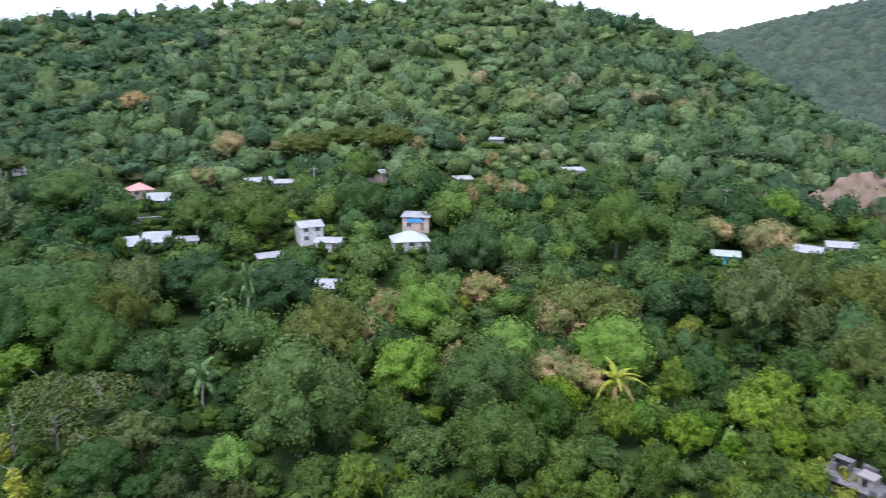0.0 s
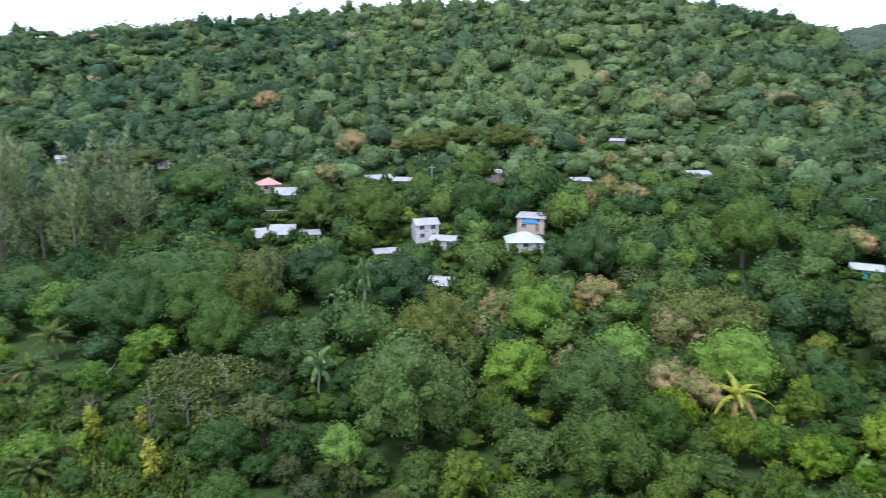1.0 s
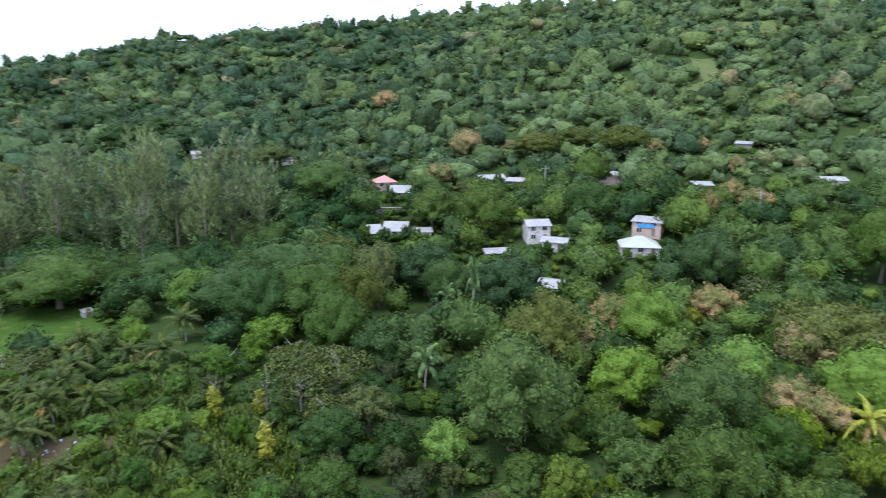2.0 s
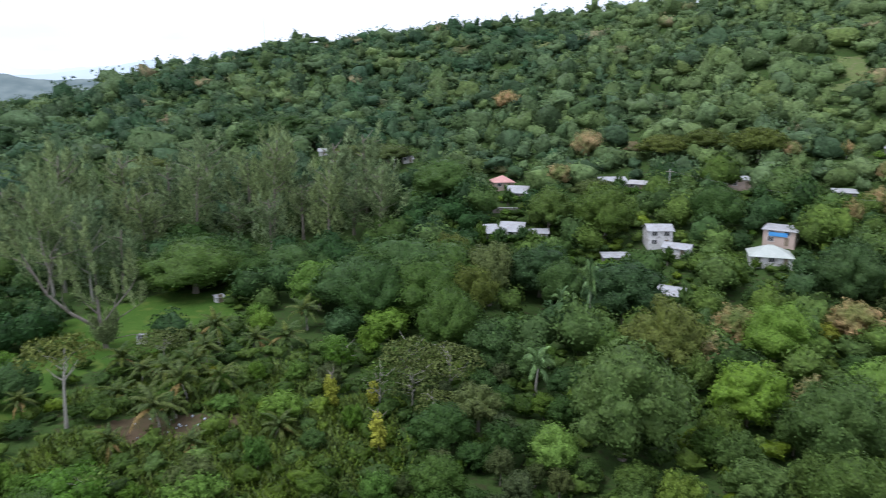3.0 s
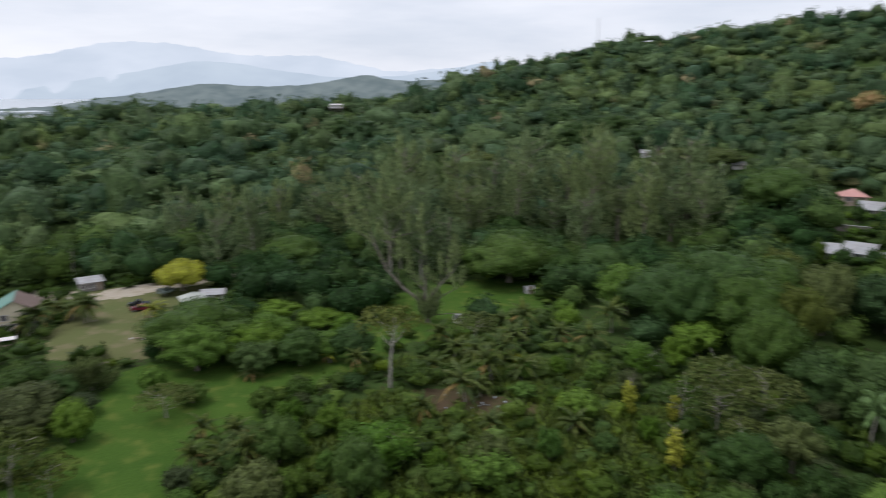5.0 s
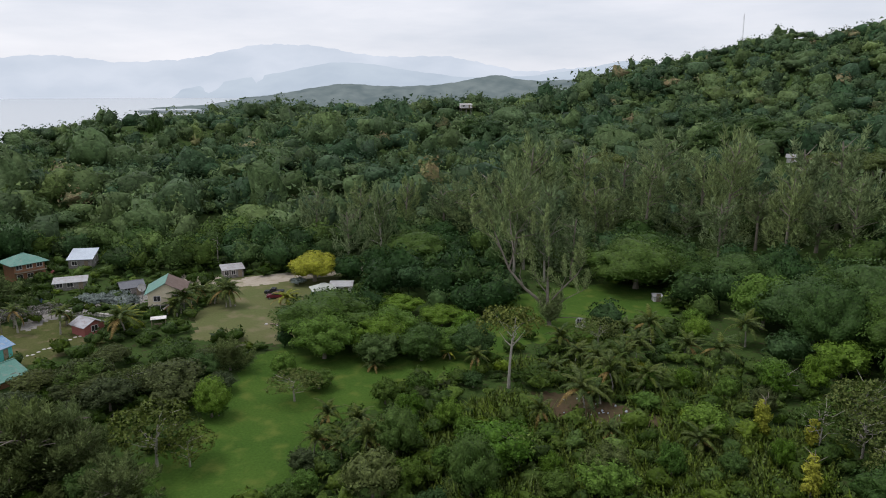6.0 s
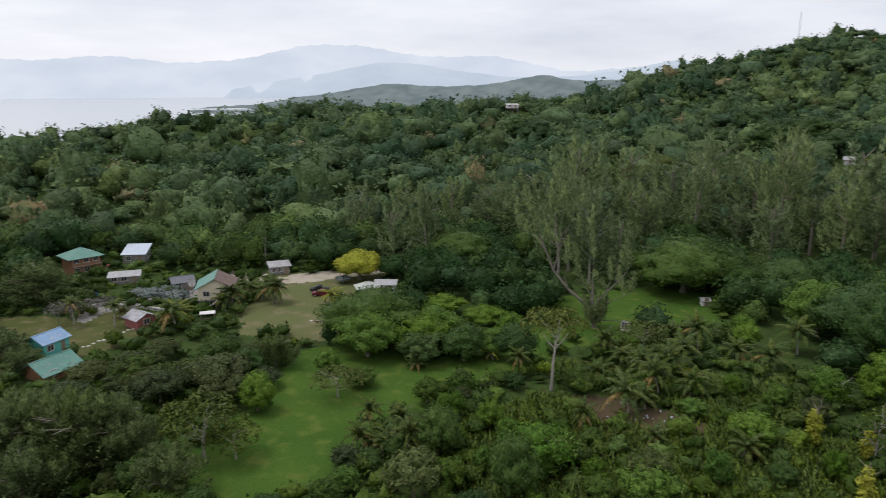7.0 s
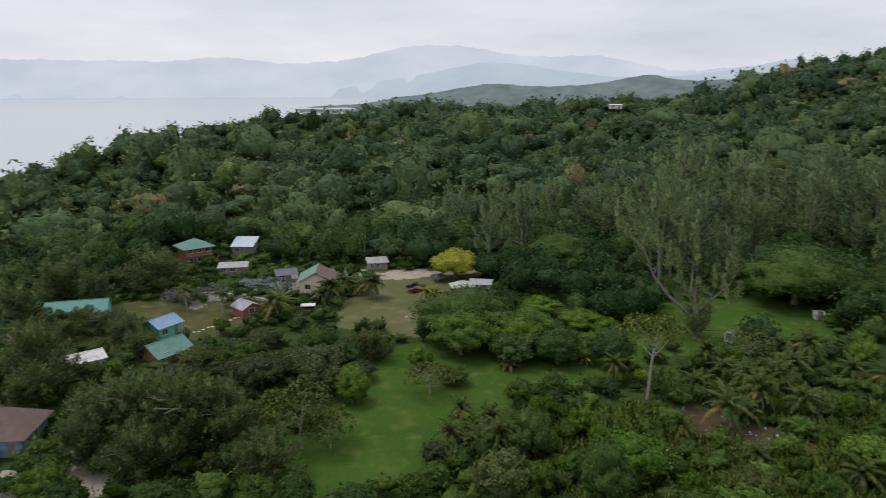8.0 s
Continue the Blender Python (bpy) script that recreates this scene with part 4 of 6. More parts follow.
part("stair", *boxes(*[(3.6 + 0.22 * k, -4.6, 0.2 * k, 3.86 + 0.22 * k, -3.6, 0.2 + 0.2 * k) for k in range(9)]), MAT_REDWALL, orange_house, "red outside stair")
part("balcony", *boxes((-3.8, -4.7, 2.6, 3.8, -3.5, 2.75), (-3.8, -4.7, 3.5, 3.8, -4.62, 3.58), (-3.8, -4.7, 2.7, -3.7, -4.6, 3.5), (0, -4.7, 2.7, 0.1, -4.6, 3.5), (3.7, -4.7, 2.7, 3.8, -4.6, 3.5)), MAT_WOOD, orange_house, "wooden balcony")
house(0, 0, -18, 6.2, 6.0, 2.6, 1.6, MAT_GREYWALL, MAT_BLUEGREY, "unfinished block house with a blue-grey zinc roof", "shed", windows=2, storeys=1, spot=(-222, -4.5))
house(0, 0, -6, 7.2, 4.0, 2.0, 0.4, MAT_GREYWALL, MAT_ZINC, "long low shed with a white zinc roof", "shed", windows=3, spot=(-198, -7.5))
house(0, 0, 30, 4.4, 4.6, 2.2, 1.0, MAT_REDWALL, MAT_OLDZINC, "small red-walled hut with a grey gable roof", "gable_front", windows=1, door=False, spot=(-158.8, -3.8))
house(0, 0, 38, 5.6, 5.0, 2.6, 1.2, MAT_TURQUOISE, MAT_BLUEROOF, "turquoise cottage with a blue roof and orange gable", "gable", windows=2, spot=(-149.5, -20.5))
house(0, 0, 34, 6.4, 5.4, 1.9, 1.5, MAT_ORANGE, MAT_GREENROOF, "low hut with a broad sea-green gable roof", "gable", windows=2, over=0.9, spot=(-136, -18.5))
house(0, 0, 12, 5.2, 4.0, 2.1, 1.0, MAT_GREENROOF, MAT_PALEGREEN, "low tent-roofed shelter, pale green and white", "hip", windows=1, spot=(-163, 48))
house(0, 0, -6, 5.0, 3.4, 2.0, 0.3, MAT_WHITEWALL, MAT_ZINC, "white lean-to beside the tent-roofed shelter", "shed", windows=2, spot=(-164, 53))
house(0, 0, -28, 8.6, 8.0, 3.2, 2.6, MAT_BLUEWALL, MAT_BROWNROOF, "blue-walled house with a brown hipped roof", "hip", windows=3, over=0.8, spot=(-106, -37))
house(0, 0, 14, 5.6, 4.4, 2.8, 0.9, MAT_WHITEWALL, MAT_WHITEWALL, "white hut seen through thin trees", "gable", windows=2, spot=(-132, -31.6))
house(0, 0, 20, 7.0, 6.0, 2.5, 1.6, MAT_GREYWALL, MAT_SLATE, "house with a dark grey gable roof", "gable", windows=2, spot=(-171, -56))
house(0, 0, -12, 12.0, 8.0, 2.6, 1.6, MAT_TURQUOISE, MAT_TEALROOF, "long building with a teal sheet roof behind trees", "gable", windows=4, spot=(-165, -39.5))
house(0, 0, 10, 5.0, 4.4, 2.2, 1.0, MAT_GREYWALL, MAT_SLATE, "grey-roofed hut behind the cream house", "gable", windows=2, spot=(-186, 6))

# ---- the clay bank, poles and other works ----
def clay_bank():
    verts, faces, cols, rows = [], [], 34, 9
    for i in range(cols):
        az = -24.6 - 9.4 * i / (cols - 1)
        x0, y0 = on_land(az, -8.6)
        r0, z0 = math.hypot(x0, y0), float(land(x0, y0))
        top = 3.2 + 8.0 * float(smooth(-28.0, -29.6, az)) + 0.5 * math.sin(i * 1.7) + 1.0 * math.sin(i * 0.6 + 1) + 0.5 * math.sin(i * 3.7)
        for k in range(rows):
            f = k / (rows - 1)
            r = r0 + 13 * f ** 1.3 + 1.4 * math.sin(i * 1.3 + 2.1 * k) * (0.3 + f) + 0.9 * math.sin(i * 2.9 - k)
            verts.append((*polar(az, r), z0 - 1.0 + (top + 1.0) * f))
    for i in range(cols - 1):
        for k in range(rows - 1):
            a = i * rows + k
            faces.append((a, a + 1, a + rows + 1, a + rows))
    ob = mesh_object("clay_bank", verts, faces, MAT_CLAY, smooth_shade=True)
    tagged(ob, "bare orange-brown clay bank cut into the hillside", "bank", kind="structure")
    for az in np.arange(-25, -34, -1.2):
        HOUSE_SPOTS.append((*polar(float(az), 7 + math.hypot(*on_land(float(az), -8.6))), 13))


clay_bank()


def utility_pole(x, y, height, label, arm=True):
    root = tagged(new("utility_pole"), label, "pole", "utility poles")
    root.matrix_world = pose(x, y, float(land(x, y)), 0, 0, math.degrees(math.atan2(-x, y)))
    triangles("pole", *tube([(0, 0, -0.5), (0, 0, height * 0.5), (0, 0, height)], [0.19, 0.16, 0.12], 8), MAT_CONCRETE, root)
    if arm:
        part("crossarm", *box(-1.1, -0.06, height - 0.9, 1.1, 0.06, height - 0.75), MAT_WOOD, root)
        for sx in (-1.0, -0.4, 0.4, 1.0):
            part("insulator", *box(sx - 0.05, -0.05, height - 0.75, sx + 0.05, 0.05, height - 0.55), MAT_WHITEWALL, root)
    return Matrix(root.matrix_world) @ Vector((0, 0, height - 0.6))


def cable(a, b, sag):
    pts = [tuple(a.lerp(b, f) - Vector((0, 0, 4 * sag * f * (1 - f)))) for f in np.linspace(0, 1, 9)]
    tagged(triangles("power_cable", *tube(pts, [0.022] * 9, 3), MAT_GREYWALL), "thin grey overhead cable between poles", "cable", "power cables")


tops = [utility_pole(*on_land(az, el), h, "grey concrete utility pole above the trees") for az, el, h in ((-21.9, -10.2, 11), (-29.0, -10.1, 11), (-5.8, -10.1, 10), (10.3, -9.0, 11.5), (31.95, -7.6, 10), (36.5, -7.5, 9.5))]
cable(tops[0], tops[1], 1.2)
cable(tops[0], tops[2], 1.6)
cable(tops[2], tops[3], 1.8)
cable(tops[4], tops[5], 1.0)


def mast():
    x, y = polar(41.6, 585)
    root = tagged(new("radio_mast"), "thin lattice radio mast on the ridge", "mast")
    root.matrix_world = pose(x, y, float(land(x, y)))
    for a in (90, 210, 330):
        c, s = math.cos(radians(a)), math.sin(radians(a))
        triangles("leg", *tube([(0.5 * c, 0.5 * s, -0.5), (0.3 * c, 0.3 * s, 24)], [0.07, 0.06], 4), MAT_CONCRETE, root)
    for k in range(8):
        triangles("brace", *tube([(0.45, 0, 2 + 2.8 * k), (-0.4, 0.1, 3.4 + 2.8 * k)], [0.04, 0.04], 3), MAT_CONCRETE, root)


mast()


def parked_car(x, y, turn, paint, label, pickup=False):
    root = tagged(new("car"), label, "car")
    root.matrix_world = pose(x, y, float(land(x, y)) + 0.04, 0, 0, turn)
    bm = bmesh.new()
    side = [(-2.1, 0.35), (-2.15, 0.75), (-1.9, 0.95), (-1.0, 1.0), (-0.45, 1.48), (0.9, 1.5), (1.55, 1.02), (2.05, 0.95), (2.15, 0.6), (2.1, 0.35)]
    if pickup:
        side = [(-2.3, 0.4), (-2.35, 0.95), (-1.1, 1.05), (-0.6, 1.65), (0.45, 1.68), (0.6, 1.05), (2.4, 1.05), (2.4, 0.45)]
    left, right = [bm.verts.new((px, -0.84, pz)) for px, pz in side], [bm.verts.new((px, 0.84, pz)) for px, pz in side]
    bm.faces.new(left)
    bm.faces.new(right[::-1])
    for i in range(len(side)):
        j = (i + 1) % len(side)
        bm.faces.new((left[j], left[i], right[i], right[j]))
    bmesh.ops.recalc_face_normals(bm, faces=bm.faces)
    bmesh.ops.bevel(bm, geom=list(bm.edges), offset=0.07, segments=2, affect="EDGES")
    me = bpy.data.meshes.new("body")
    bm.to_mesh(me)
    bm.free()
    me.materials.append(paint)
    body = new("body", me)
    body.parent = root
    part("side_window", *box(-0.55, -0.86, 1.05, 0.4 if pickup else 0.95, -0.845, 1.4), MAT_DARK, root)
    part("side_window", *box(-0.55, 0.845, 1.05, 0.4 if pickup else 0.95, 0.86, 1.4), MAT_DARK, root)
    part("windscreen", [(-1.0, -0.7, 1.06), (-1.0, 0.7, 1.06), (-0.56, 0.64, 1.5 if pickup else 1.44), (-0.56, -0.64, 1.5 if pickup else 1.44)], [(0, 1, 2, 3)], MAT_DARK, root)
    for sx in (-1.35, 1.35):
        for sy in (-0.8, 0.8):
            wheel = triangles("wheel", *tube([(sx, sy - 0.1, 0.32), (sx, sy + 0.1, 0.32)], [0.32, 0.32], 14), MAT_DARK, root)
            part("rim", *box(sx - 0.13, sy - 0.112, 0.19, sx + 0.13, sy + 0.112, 0.45), MAT_ZINC, wheel, "pale wheel rim")
    for sy in (-0.6, 0.6):
        part("headlight", *box(-2.2, sy - 0.15, 0.68, -2.14, sy + 0.15, 0.82), MAT_WHITEWALL, root)
    return root


MAT_REDPAINT = rough_material("dark_red_car_paint", (0.13, 0.013, 0.028), (0.17, 0.02, 0.035), 0.5, 0.25, 3.0, 0.02)
MAT_BLUEPAINT = rough_material("blue_car_paint", (0.10, 0.17, 0.34), (0.13, 0.21, 0.40), 0.5, 0.25, 3.0, 0.02)
MAT_BLACKPAINT = rough_material("dark_car_paint", (0.02, 0.022, 0.026), (0.04, 0.042, 0.046), 0.5, 0.2, 3.0, 0.02)
parked_car(-166, 37, 70, MAT_REDPAINT, "dark red saloon car parked on the yard")
parked_car(-169.5, 37.5, 66, MAT_BLACKPAINT, "dark pickup parked behind the red car", True)
parked_car(-186, -13, 20, MAT_BLUEPAINT, "blue pickup parked by the stone wall", True)
parked_car(-176, 1.5, 80, MAT_BLACKPAINT, "dark car parked under silver trees")

MAT_STONE = rough_material("pale_stone", (0.46, 0.43, 0.40), (0.60, 0.57, 0.53), 0.8, 0.9, 6.0, 0.5, dirt=(0.22, 0.21, 0.18))


def stone(name, x, y, size, seed, label, group, mat=MAT_STONE, z=None, flat=0.6):
    rng = np.random.default_rng(seed)
    v, f = ICO1
    w = v * (1 + rng.uniform(-0.22, 0.12, (len(v), 1))) * (size, size * rng.uniform(0.7, 1.1), size * flat)
    ob = triangles(name, w, f, mat)
    ob.matrix_world = pose(x, y, (float(land(x, y)) if z is None else z) + size * flat * 0.35, 0, 0, rng.uniform(0, 360))
    return tagged(ob, label, "stone", group)


for k in range(16):
    f = k / 15
    stone("stepping_stone", -158 + 12.5 * f + 0.4 * math.sin(k * 2.1), -4.5 - 13.5 * f, 0.42, 600 + k, "pale stone in a row edging the lawn path", "lawn edging stones", flat=0.3)
for k in range(4):
    stone("yard_stone", -147.5 + 1.9 * k, 30.5 + 2.1 * k, 0.45, 620 + k, "white-painted stone at the edge of the yard", "yard stones", flat=0.5)
log_ob = triangles("fallen_log", *tube([(-146.8, 31.2, 0.3), (-144.6, 33.6, 0.32), (-142.4, 35.8, 0.3)], [0.2, 0.18, 0.14], 7), MAT_WOOD)
tagged(log_ob, "grey log lying along the yard edge", "log")


def table_shelter(x, y):
    root = tagged(new("shelter"), "small white-roofed table shelter on posts", "shelter")
    root.matrix_world = pose(x, y, float(land(x, y)), 0, 0, 84)
    part("roof", *box(-1.6, -1.1, 2.0, 1.6, 1.1, 2.12), MAT_WHITEWALL, root)
    for sx in (-1.4, 1.4):
        for sy in (-0.9, 0.9):
            part("post", *box(sx - 0.07, sy - 0.07, -0.3, sx + 0.07, sy + 0.07, 2.0), MAT_WOOD, root)
    part("table", *boxes((-0.9, -0.45, 0.7, 0.9, 0.45, 0.76), (-0.06, -0.06, 0, 0.06, 0.06, 0.7)), MAT_WOOD, root)


table_shelter(-156, 9.7)


def stone_wall(points, height):
    """A low wall of rough stones set side by side."""
    root = tagged(new("stone_wall"), "low dry wall of grey stones along the village path", "wall")
    v, f = ICO0
    shapes, k = [], 0
    for (x0, y0), (x1, y1) in zip(points, points[1:]):
        n = int(math.hypot(x1 - x0, y1 - y0) / 0.75)
        for i in range(n):
            for c in range(2):
                rng = np.random.default_rng(700 + k)
                k += 1
                if len(shapes) < 6:
                    ob = triangles("stone", v * (1 + rng.uniform(-0.2, 0.15, (12, 1))) * (0.5, 0.42, 0.36), f, MAT_STONE, root)
                    shapes.append(ob.data)
                else:
                    ob = new("stone", shapes[k % 6])
                    ob.parent = root
                x, y = x0 + (x1 - x0) * i / n, y0 + (y1 - y0) * i / n
                ob.matrix_world = pose(x, y, float(land(x, y)) + 0.2 + 0.5 * height * c, 0, 0, rng.uniform(0, 360))


stone_wall([(-176, -22), (-177, -12), (-172, -4), (-166, 2)], 0.9)


def satellite_dish(x, y):
    root = tagged(new("satellite_dish"), "white satellite dish on a short post", "dish")
    root.matrix_world = pose(x, y, float(land(x, y)), 0, 0, 80)
    triangles("post", *tube([(0, 0, -0.2), (0, 0, 3.0)], [0.08, 0.08], 6), MAT_GREYWALL, root)
    rows, ring = [(0, 0.0, 0.0)], 12
    v, f = [(0.0, 0.15, 3.3)], []
    for k, (rr, dd) in enumerate(((0.5, 0.08), (0.95, -0.1))):
        v += [(rr * math.cos(6.2832 * j / ring), dd, 3.3 + rr * math.sin(6.2832 * j / ring)) for j in range(ring)]
    f += [(0, 1 + j, 1 + (j + 1) % ring) for j in range(ring)]
    f += [(1 + j, 1 + ring + j, 1 + ring + (j + 1) % ring, 1 + (j + 1) % ring) for j in range(ring)]
    part("bowl", v, f, MAT_WHITEWALL, root)


satellite_dish(-178, 8)


def unfinished_block(x, y):
    """A half-built house of raw blocks on a slope: bays between columns, slabs, and pale boxes of rooms on them."""
    root = tagged(new("unfinished_building"), "half-built grey block house with pale unroofed rooms on its slabs", "building")
    root.matrix_world = pose(x, y, float(land(x, y)), 0, 0, math.degrees(math.atan2(-x, y)) - 22) @ Matrix.Diagonal((0.82, 0.82, 0.82, 1))
    TREE_SPOTS.append((x, y, 4.0))
    part("lower_slab", *box(-4.8, -5.4, -0.4, 5.4, 3.2, 0.15), MAT_OLDCONCRETE, root)
    part("rear_wall", *boxes((-4, 2.8, 0.15, 4.6, 3, 3), (-4, -2.6, 0.15, -3.8, 2.8, 3), (4.4, -2.6, 0.15, 4.6, 2.8, 3)), MAT_PATHWALL, root)
    for k in range(5):
        cx = -3.9 + 2.1 * k
        part("column", *box(cx - 0.16, -2.9, 0.15, cx + 0.16, -2.58, 3.0), MAT_OLDCONCRETE, root)
    for k, (x0, x1, top) in enumerate(((-3.74, -1.96, 1.2), (-1.64, 0.14, 2.4), (0.46, 2.24, 1.0), (2.56, 4.34, 3.0))):
        part("infill_wall", *box(x0, -2.85, 0.15, x1, -2.65, top), MAT_PATHWALL, root)
    part("floor_slab", *box(-4.4, -3.4, 3.0, 5.0, 3.3, 3.2), MAT_OLDCONCRETE, root)
    part("room", *boxes((-3.2, -0.4, 3.2, -0.6, -0.2, 4.5), (-3.2, 1.6, 3.2, -0.6, 1.8, 4.9), (-3.2, -0.2, 3.2, -3.0, 1.6, 4.7), (-0.8, -0.2, 3.2, -0.6, 1.6, 4.7), (-3.3, 0.5, 4.9, -0.5, 1.9, 5.05)), MAT_OLDCONCRETE, root, "grey block room")
    part("room", *boxes((1.4, -1.6, 3.2, 3.6, 0.6, 4.7), (1.2, -1.8, 4.7, 3.8, 0.8, 4.82)), MAT_PATHWALL, root, "small pale plastered room")
    part("parapet", *boxes((0.4, 2.2, 3.2, 2.6, 3.0, 4.6), (-4.4, -3.4, 3.2, -0.6, -3.2, 3.9), (3.9, -3.4, 3.2, 5.0, -3.2, 4.2)), MAT_OLDCONCRETE, root)
    # thin dark plates on the walls, painted for the shade inside doorways
    part("opening_shade", *box(-2.2, -0.43, 3.3, -1.3, -0.404, 4.6), MAT_DARK, root)
    part("opening_shade", *box(2.1, -1.63, 3.3, 2.8, -1.604, 4.4), MAT_DARK, root)
    part("tarpaulin", *box(-4.25, -3.2, 1.0, -4.05, -1.6, 2.9), MAT_BLUEROOF, root, "faded blue tarpaulin")
    stacks = ((-2.6, -4.6, 3), (0.6, -4.9, 2), (2.8, -4.4, 4))
    for bx, by, rows in stacks:
        for i in range(4):
            for k in range(rows - i % 2):
                part("concrete_block", *box(bx + 0.42 * i, by, 0.15 + 0.2 * k, bx + 0.42 * i + 0.4, by + 0.3, 0.34 + 0.2 * k), MAT_GREYWALL, root)


unfinished_block(51.0, 80)


# ---- trees: things with a trunk and a crown ----
def make_tree(name, label, category, group, trunk_va, crown_va, bark, leaf):
    root = tagged(new(name), label, category, group)
    triangles("trunk", *trunk_va, bark, root)
    v, f, *normals = crown_va
    triangles("crown", v, f, leaf, root, normals=normals[0] if normals else None)
    return root


def before_a_house(x, y, radius):
    """True close before a slope house, where a tall tree would hide it from the valley."""
    for hx, hy, hw in HOUSE_SPOTS:
        r = math.hypot(hx, hy)
        along, across = ((hx - x) * hx + (hy - y) * hy) / r, abs((x - hx) * hy - (y - hy) * hx) / r
        if -2 < along < 13 and across < 0.3 * hw + 0.6 * radius:
            return True
    return False


def plant(kinds, rows, seed, unit, wide=0.1, squat=0.8):
    """Sets out plants at rows of x, y and crown radius. The kinds are first plants of the unit radius, used up before copies are made."""
    rng = random.Random(seed)
    fresh = list(kinds)
    for x, y, radius, *rest in rows:
        if radius > 2.8 and y > 100 and before_a_house(x, y, radius):
            continue
        s = radius / unit
        tall = rest[0] if rest else s ** 0.85 * rng.uniform(1 - wide, 1 + wide)
        if x > -70 and not rest:
            tall *= 1.13
        if x < -100 and not rest:
            tall *= squat
        m = pose(x, y, float(land(x, y)), 0, 0, rng.uniform(0, 360)) @ Matrix.Diagonal((s, s, tall, 1))
        if fresh:
            fresh.pop().matrix_world = m
        else:
            copy_thing(rng.choice(kinds), m)
        TREE_SPOTS.append((x, y, radius))


BREADFRUITS = ((-70, 164, 6.2), (-69, 196, 7.8), (-52, 194, 9.7), (-124, -4, 4.7), (-128, 10, 4.1), (-121, 136, 6), (-116, 44, 4.7), (-128, 130, 6), (-148, 88, 5.7), (-168, 89, 5.4), (-20, 90, 9.1), (-42, 109, 5.5), (-3, 85, 4.7), (-16, 81, 3.5), (6, 99, 6), (7, 83, 6.2), (20, 85, 4.1), (44, 102, 3.9), (60, 112, 5.8), (8, 167, 7.5))
MANGOS = ((-113, 212, 12.6), (-24, 204, 7.5), (45, 180, 8.3), (-83, 45, 3.6), (-78, 47, 3.7), (-75, 42, 3.5), (-77, 38, 3.1), (-131, 39, 6.9), (-114, 52, 4.8), (-94, 40, 4.9), (-85, 37, 4.1), (-69, 50, 4.2))
MANGOS_MORE = ((-110, 31, 2.7), (-123, 14, 3.2), (-138, 127, 7.6), (-119, 139, 6), (-87, 129, 8.4), (-180, 81, 6.4), (-79, 20, 3.7), (-65, 39, 3.9))
BRIGHTS = ((-27, 82, 3.5), (-6, 108, 5.7), (-4, 135, 6.2), (11, 117, 5.6), (29, 114, 5.6), (-98, 105, 3.8), (99, 205, 4.5))
RUSTS = ((-79, 233, 6.9), (-78, 263, 7.7), (-140, 331, 8.6), (15, 227, 4.6), (21, 218, 5.3), (8, 215, 5.2), (17, 246, 4), (7, 270, 3.8), (81, 173, 7), (72, 185, 5.6), (-43, 241, 4.9), (-10, 263, 4.2), (39, 318, 5.1), (105, 319, 5.3), (-11, 140, 3.6), (-14, 124, 3.5), (3, 116, 3.5), (9, 151, 3.9), (23, 132, 4.3), (34, 117, 2.2), (18, 111, 3.2), (22, 107, 3.1))
UMBRELLAS = ((-51, 266, 9.7), (-37, 270, 9.8), (-19, 262, 8.4), (-64, 225, 6.6), (-170, 242, 9.5), (-158, 249, 9.4), (-252, 208, 10.4), (28, 136, 9.4))
SHADES = ((-269, 279, 10.8), (-244, 273, 10.9), (-234, 254, 9.6), (-228, 273, 9.9), (-206, 261, 7.9), (-270, 259, 9), (-370, 214, 10.2), (-380, 208, 9.5), (-34, 145, 7), (-56, 154, 6.2), (-48, 108, 5.1), (-34, 81, 3.3), (22, 119, 3), (53, 142, 4), (-63, 130, 5.1))
CASUARINAS = ((-225, 80, 7.7), (-216, 62, 7.3), (-190, 64, 6.5), (-233, 121, 7.4), (-240, 137, 7.8), (-235, 147, 7.8), (-182, 119, 9.7), (-149, 112, 6.1), (-200, 155, 8.2), (-193, 166, 8.2), (-187, 179, 8.3), (-176, 186, 8.2), (-159, 185, 7.9), (-149, 189, 7.8), (-146, 197, 7.9), (-136, 200, 7.8), (-142, 158, 6), (-129, 169, 6), (-190, 132, 7.5), (-176, 146, 7.4), (-169, 155, 7.4), (-159, 162, 7.3), (-151, 170, 7.3), (-142, 173, 6.3), (-129, 182, 7.2), (-119, 182, 7), (-202, 111, 7.4), (-185, 112, 7), (-215, 107, 6.8), (-172, 138, 6.3), (-209, 90, 5.5))
FEATHERYS = ((-109, -16, 6.2), (-101, -9, 5.7), (-93, -13, 5.4), (-95, -5, 4.6), (-125, 19, 4.3), (-121, -36, 7.3), (-185, -26, 9.7), (-96, -11, 7.0), (-100, -22, 6.5), (-90, -17, 4.8), (-180, -46, 8.2), (-86, -1, 4.9), (-146, -27, 5.4), (-138, -23, 4.6), (-141, -44, 5.4))
SPARSES = ((-118, 3, 5), (-95, 4, 6.3), (-107, 26, 3.8), (-93, 8, 4.1), (-105, 86, 4), (-51, 98, 5.9), (-54, 91, 5.5), (-47, 86, 4.1), (35, 132, 3.8), (26, 95, 3.3), (17, 160, 3.9), (-57, 95, 4.4))
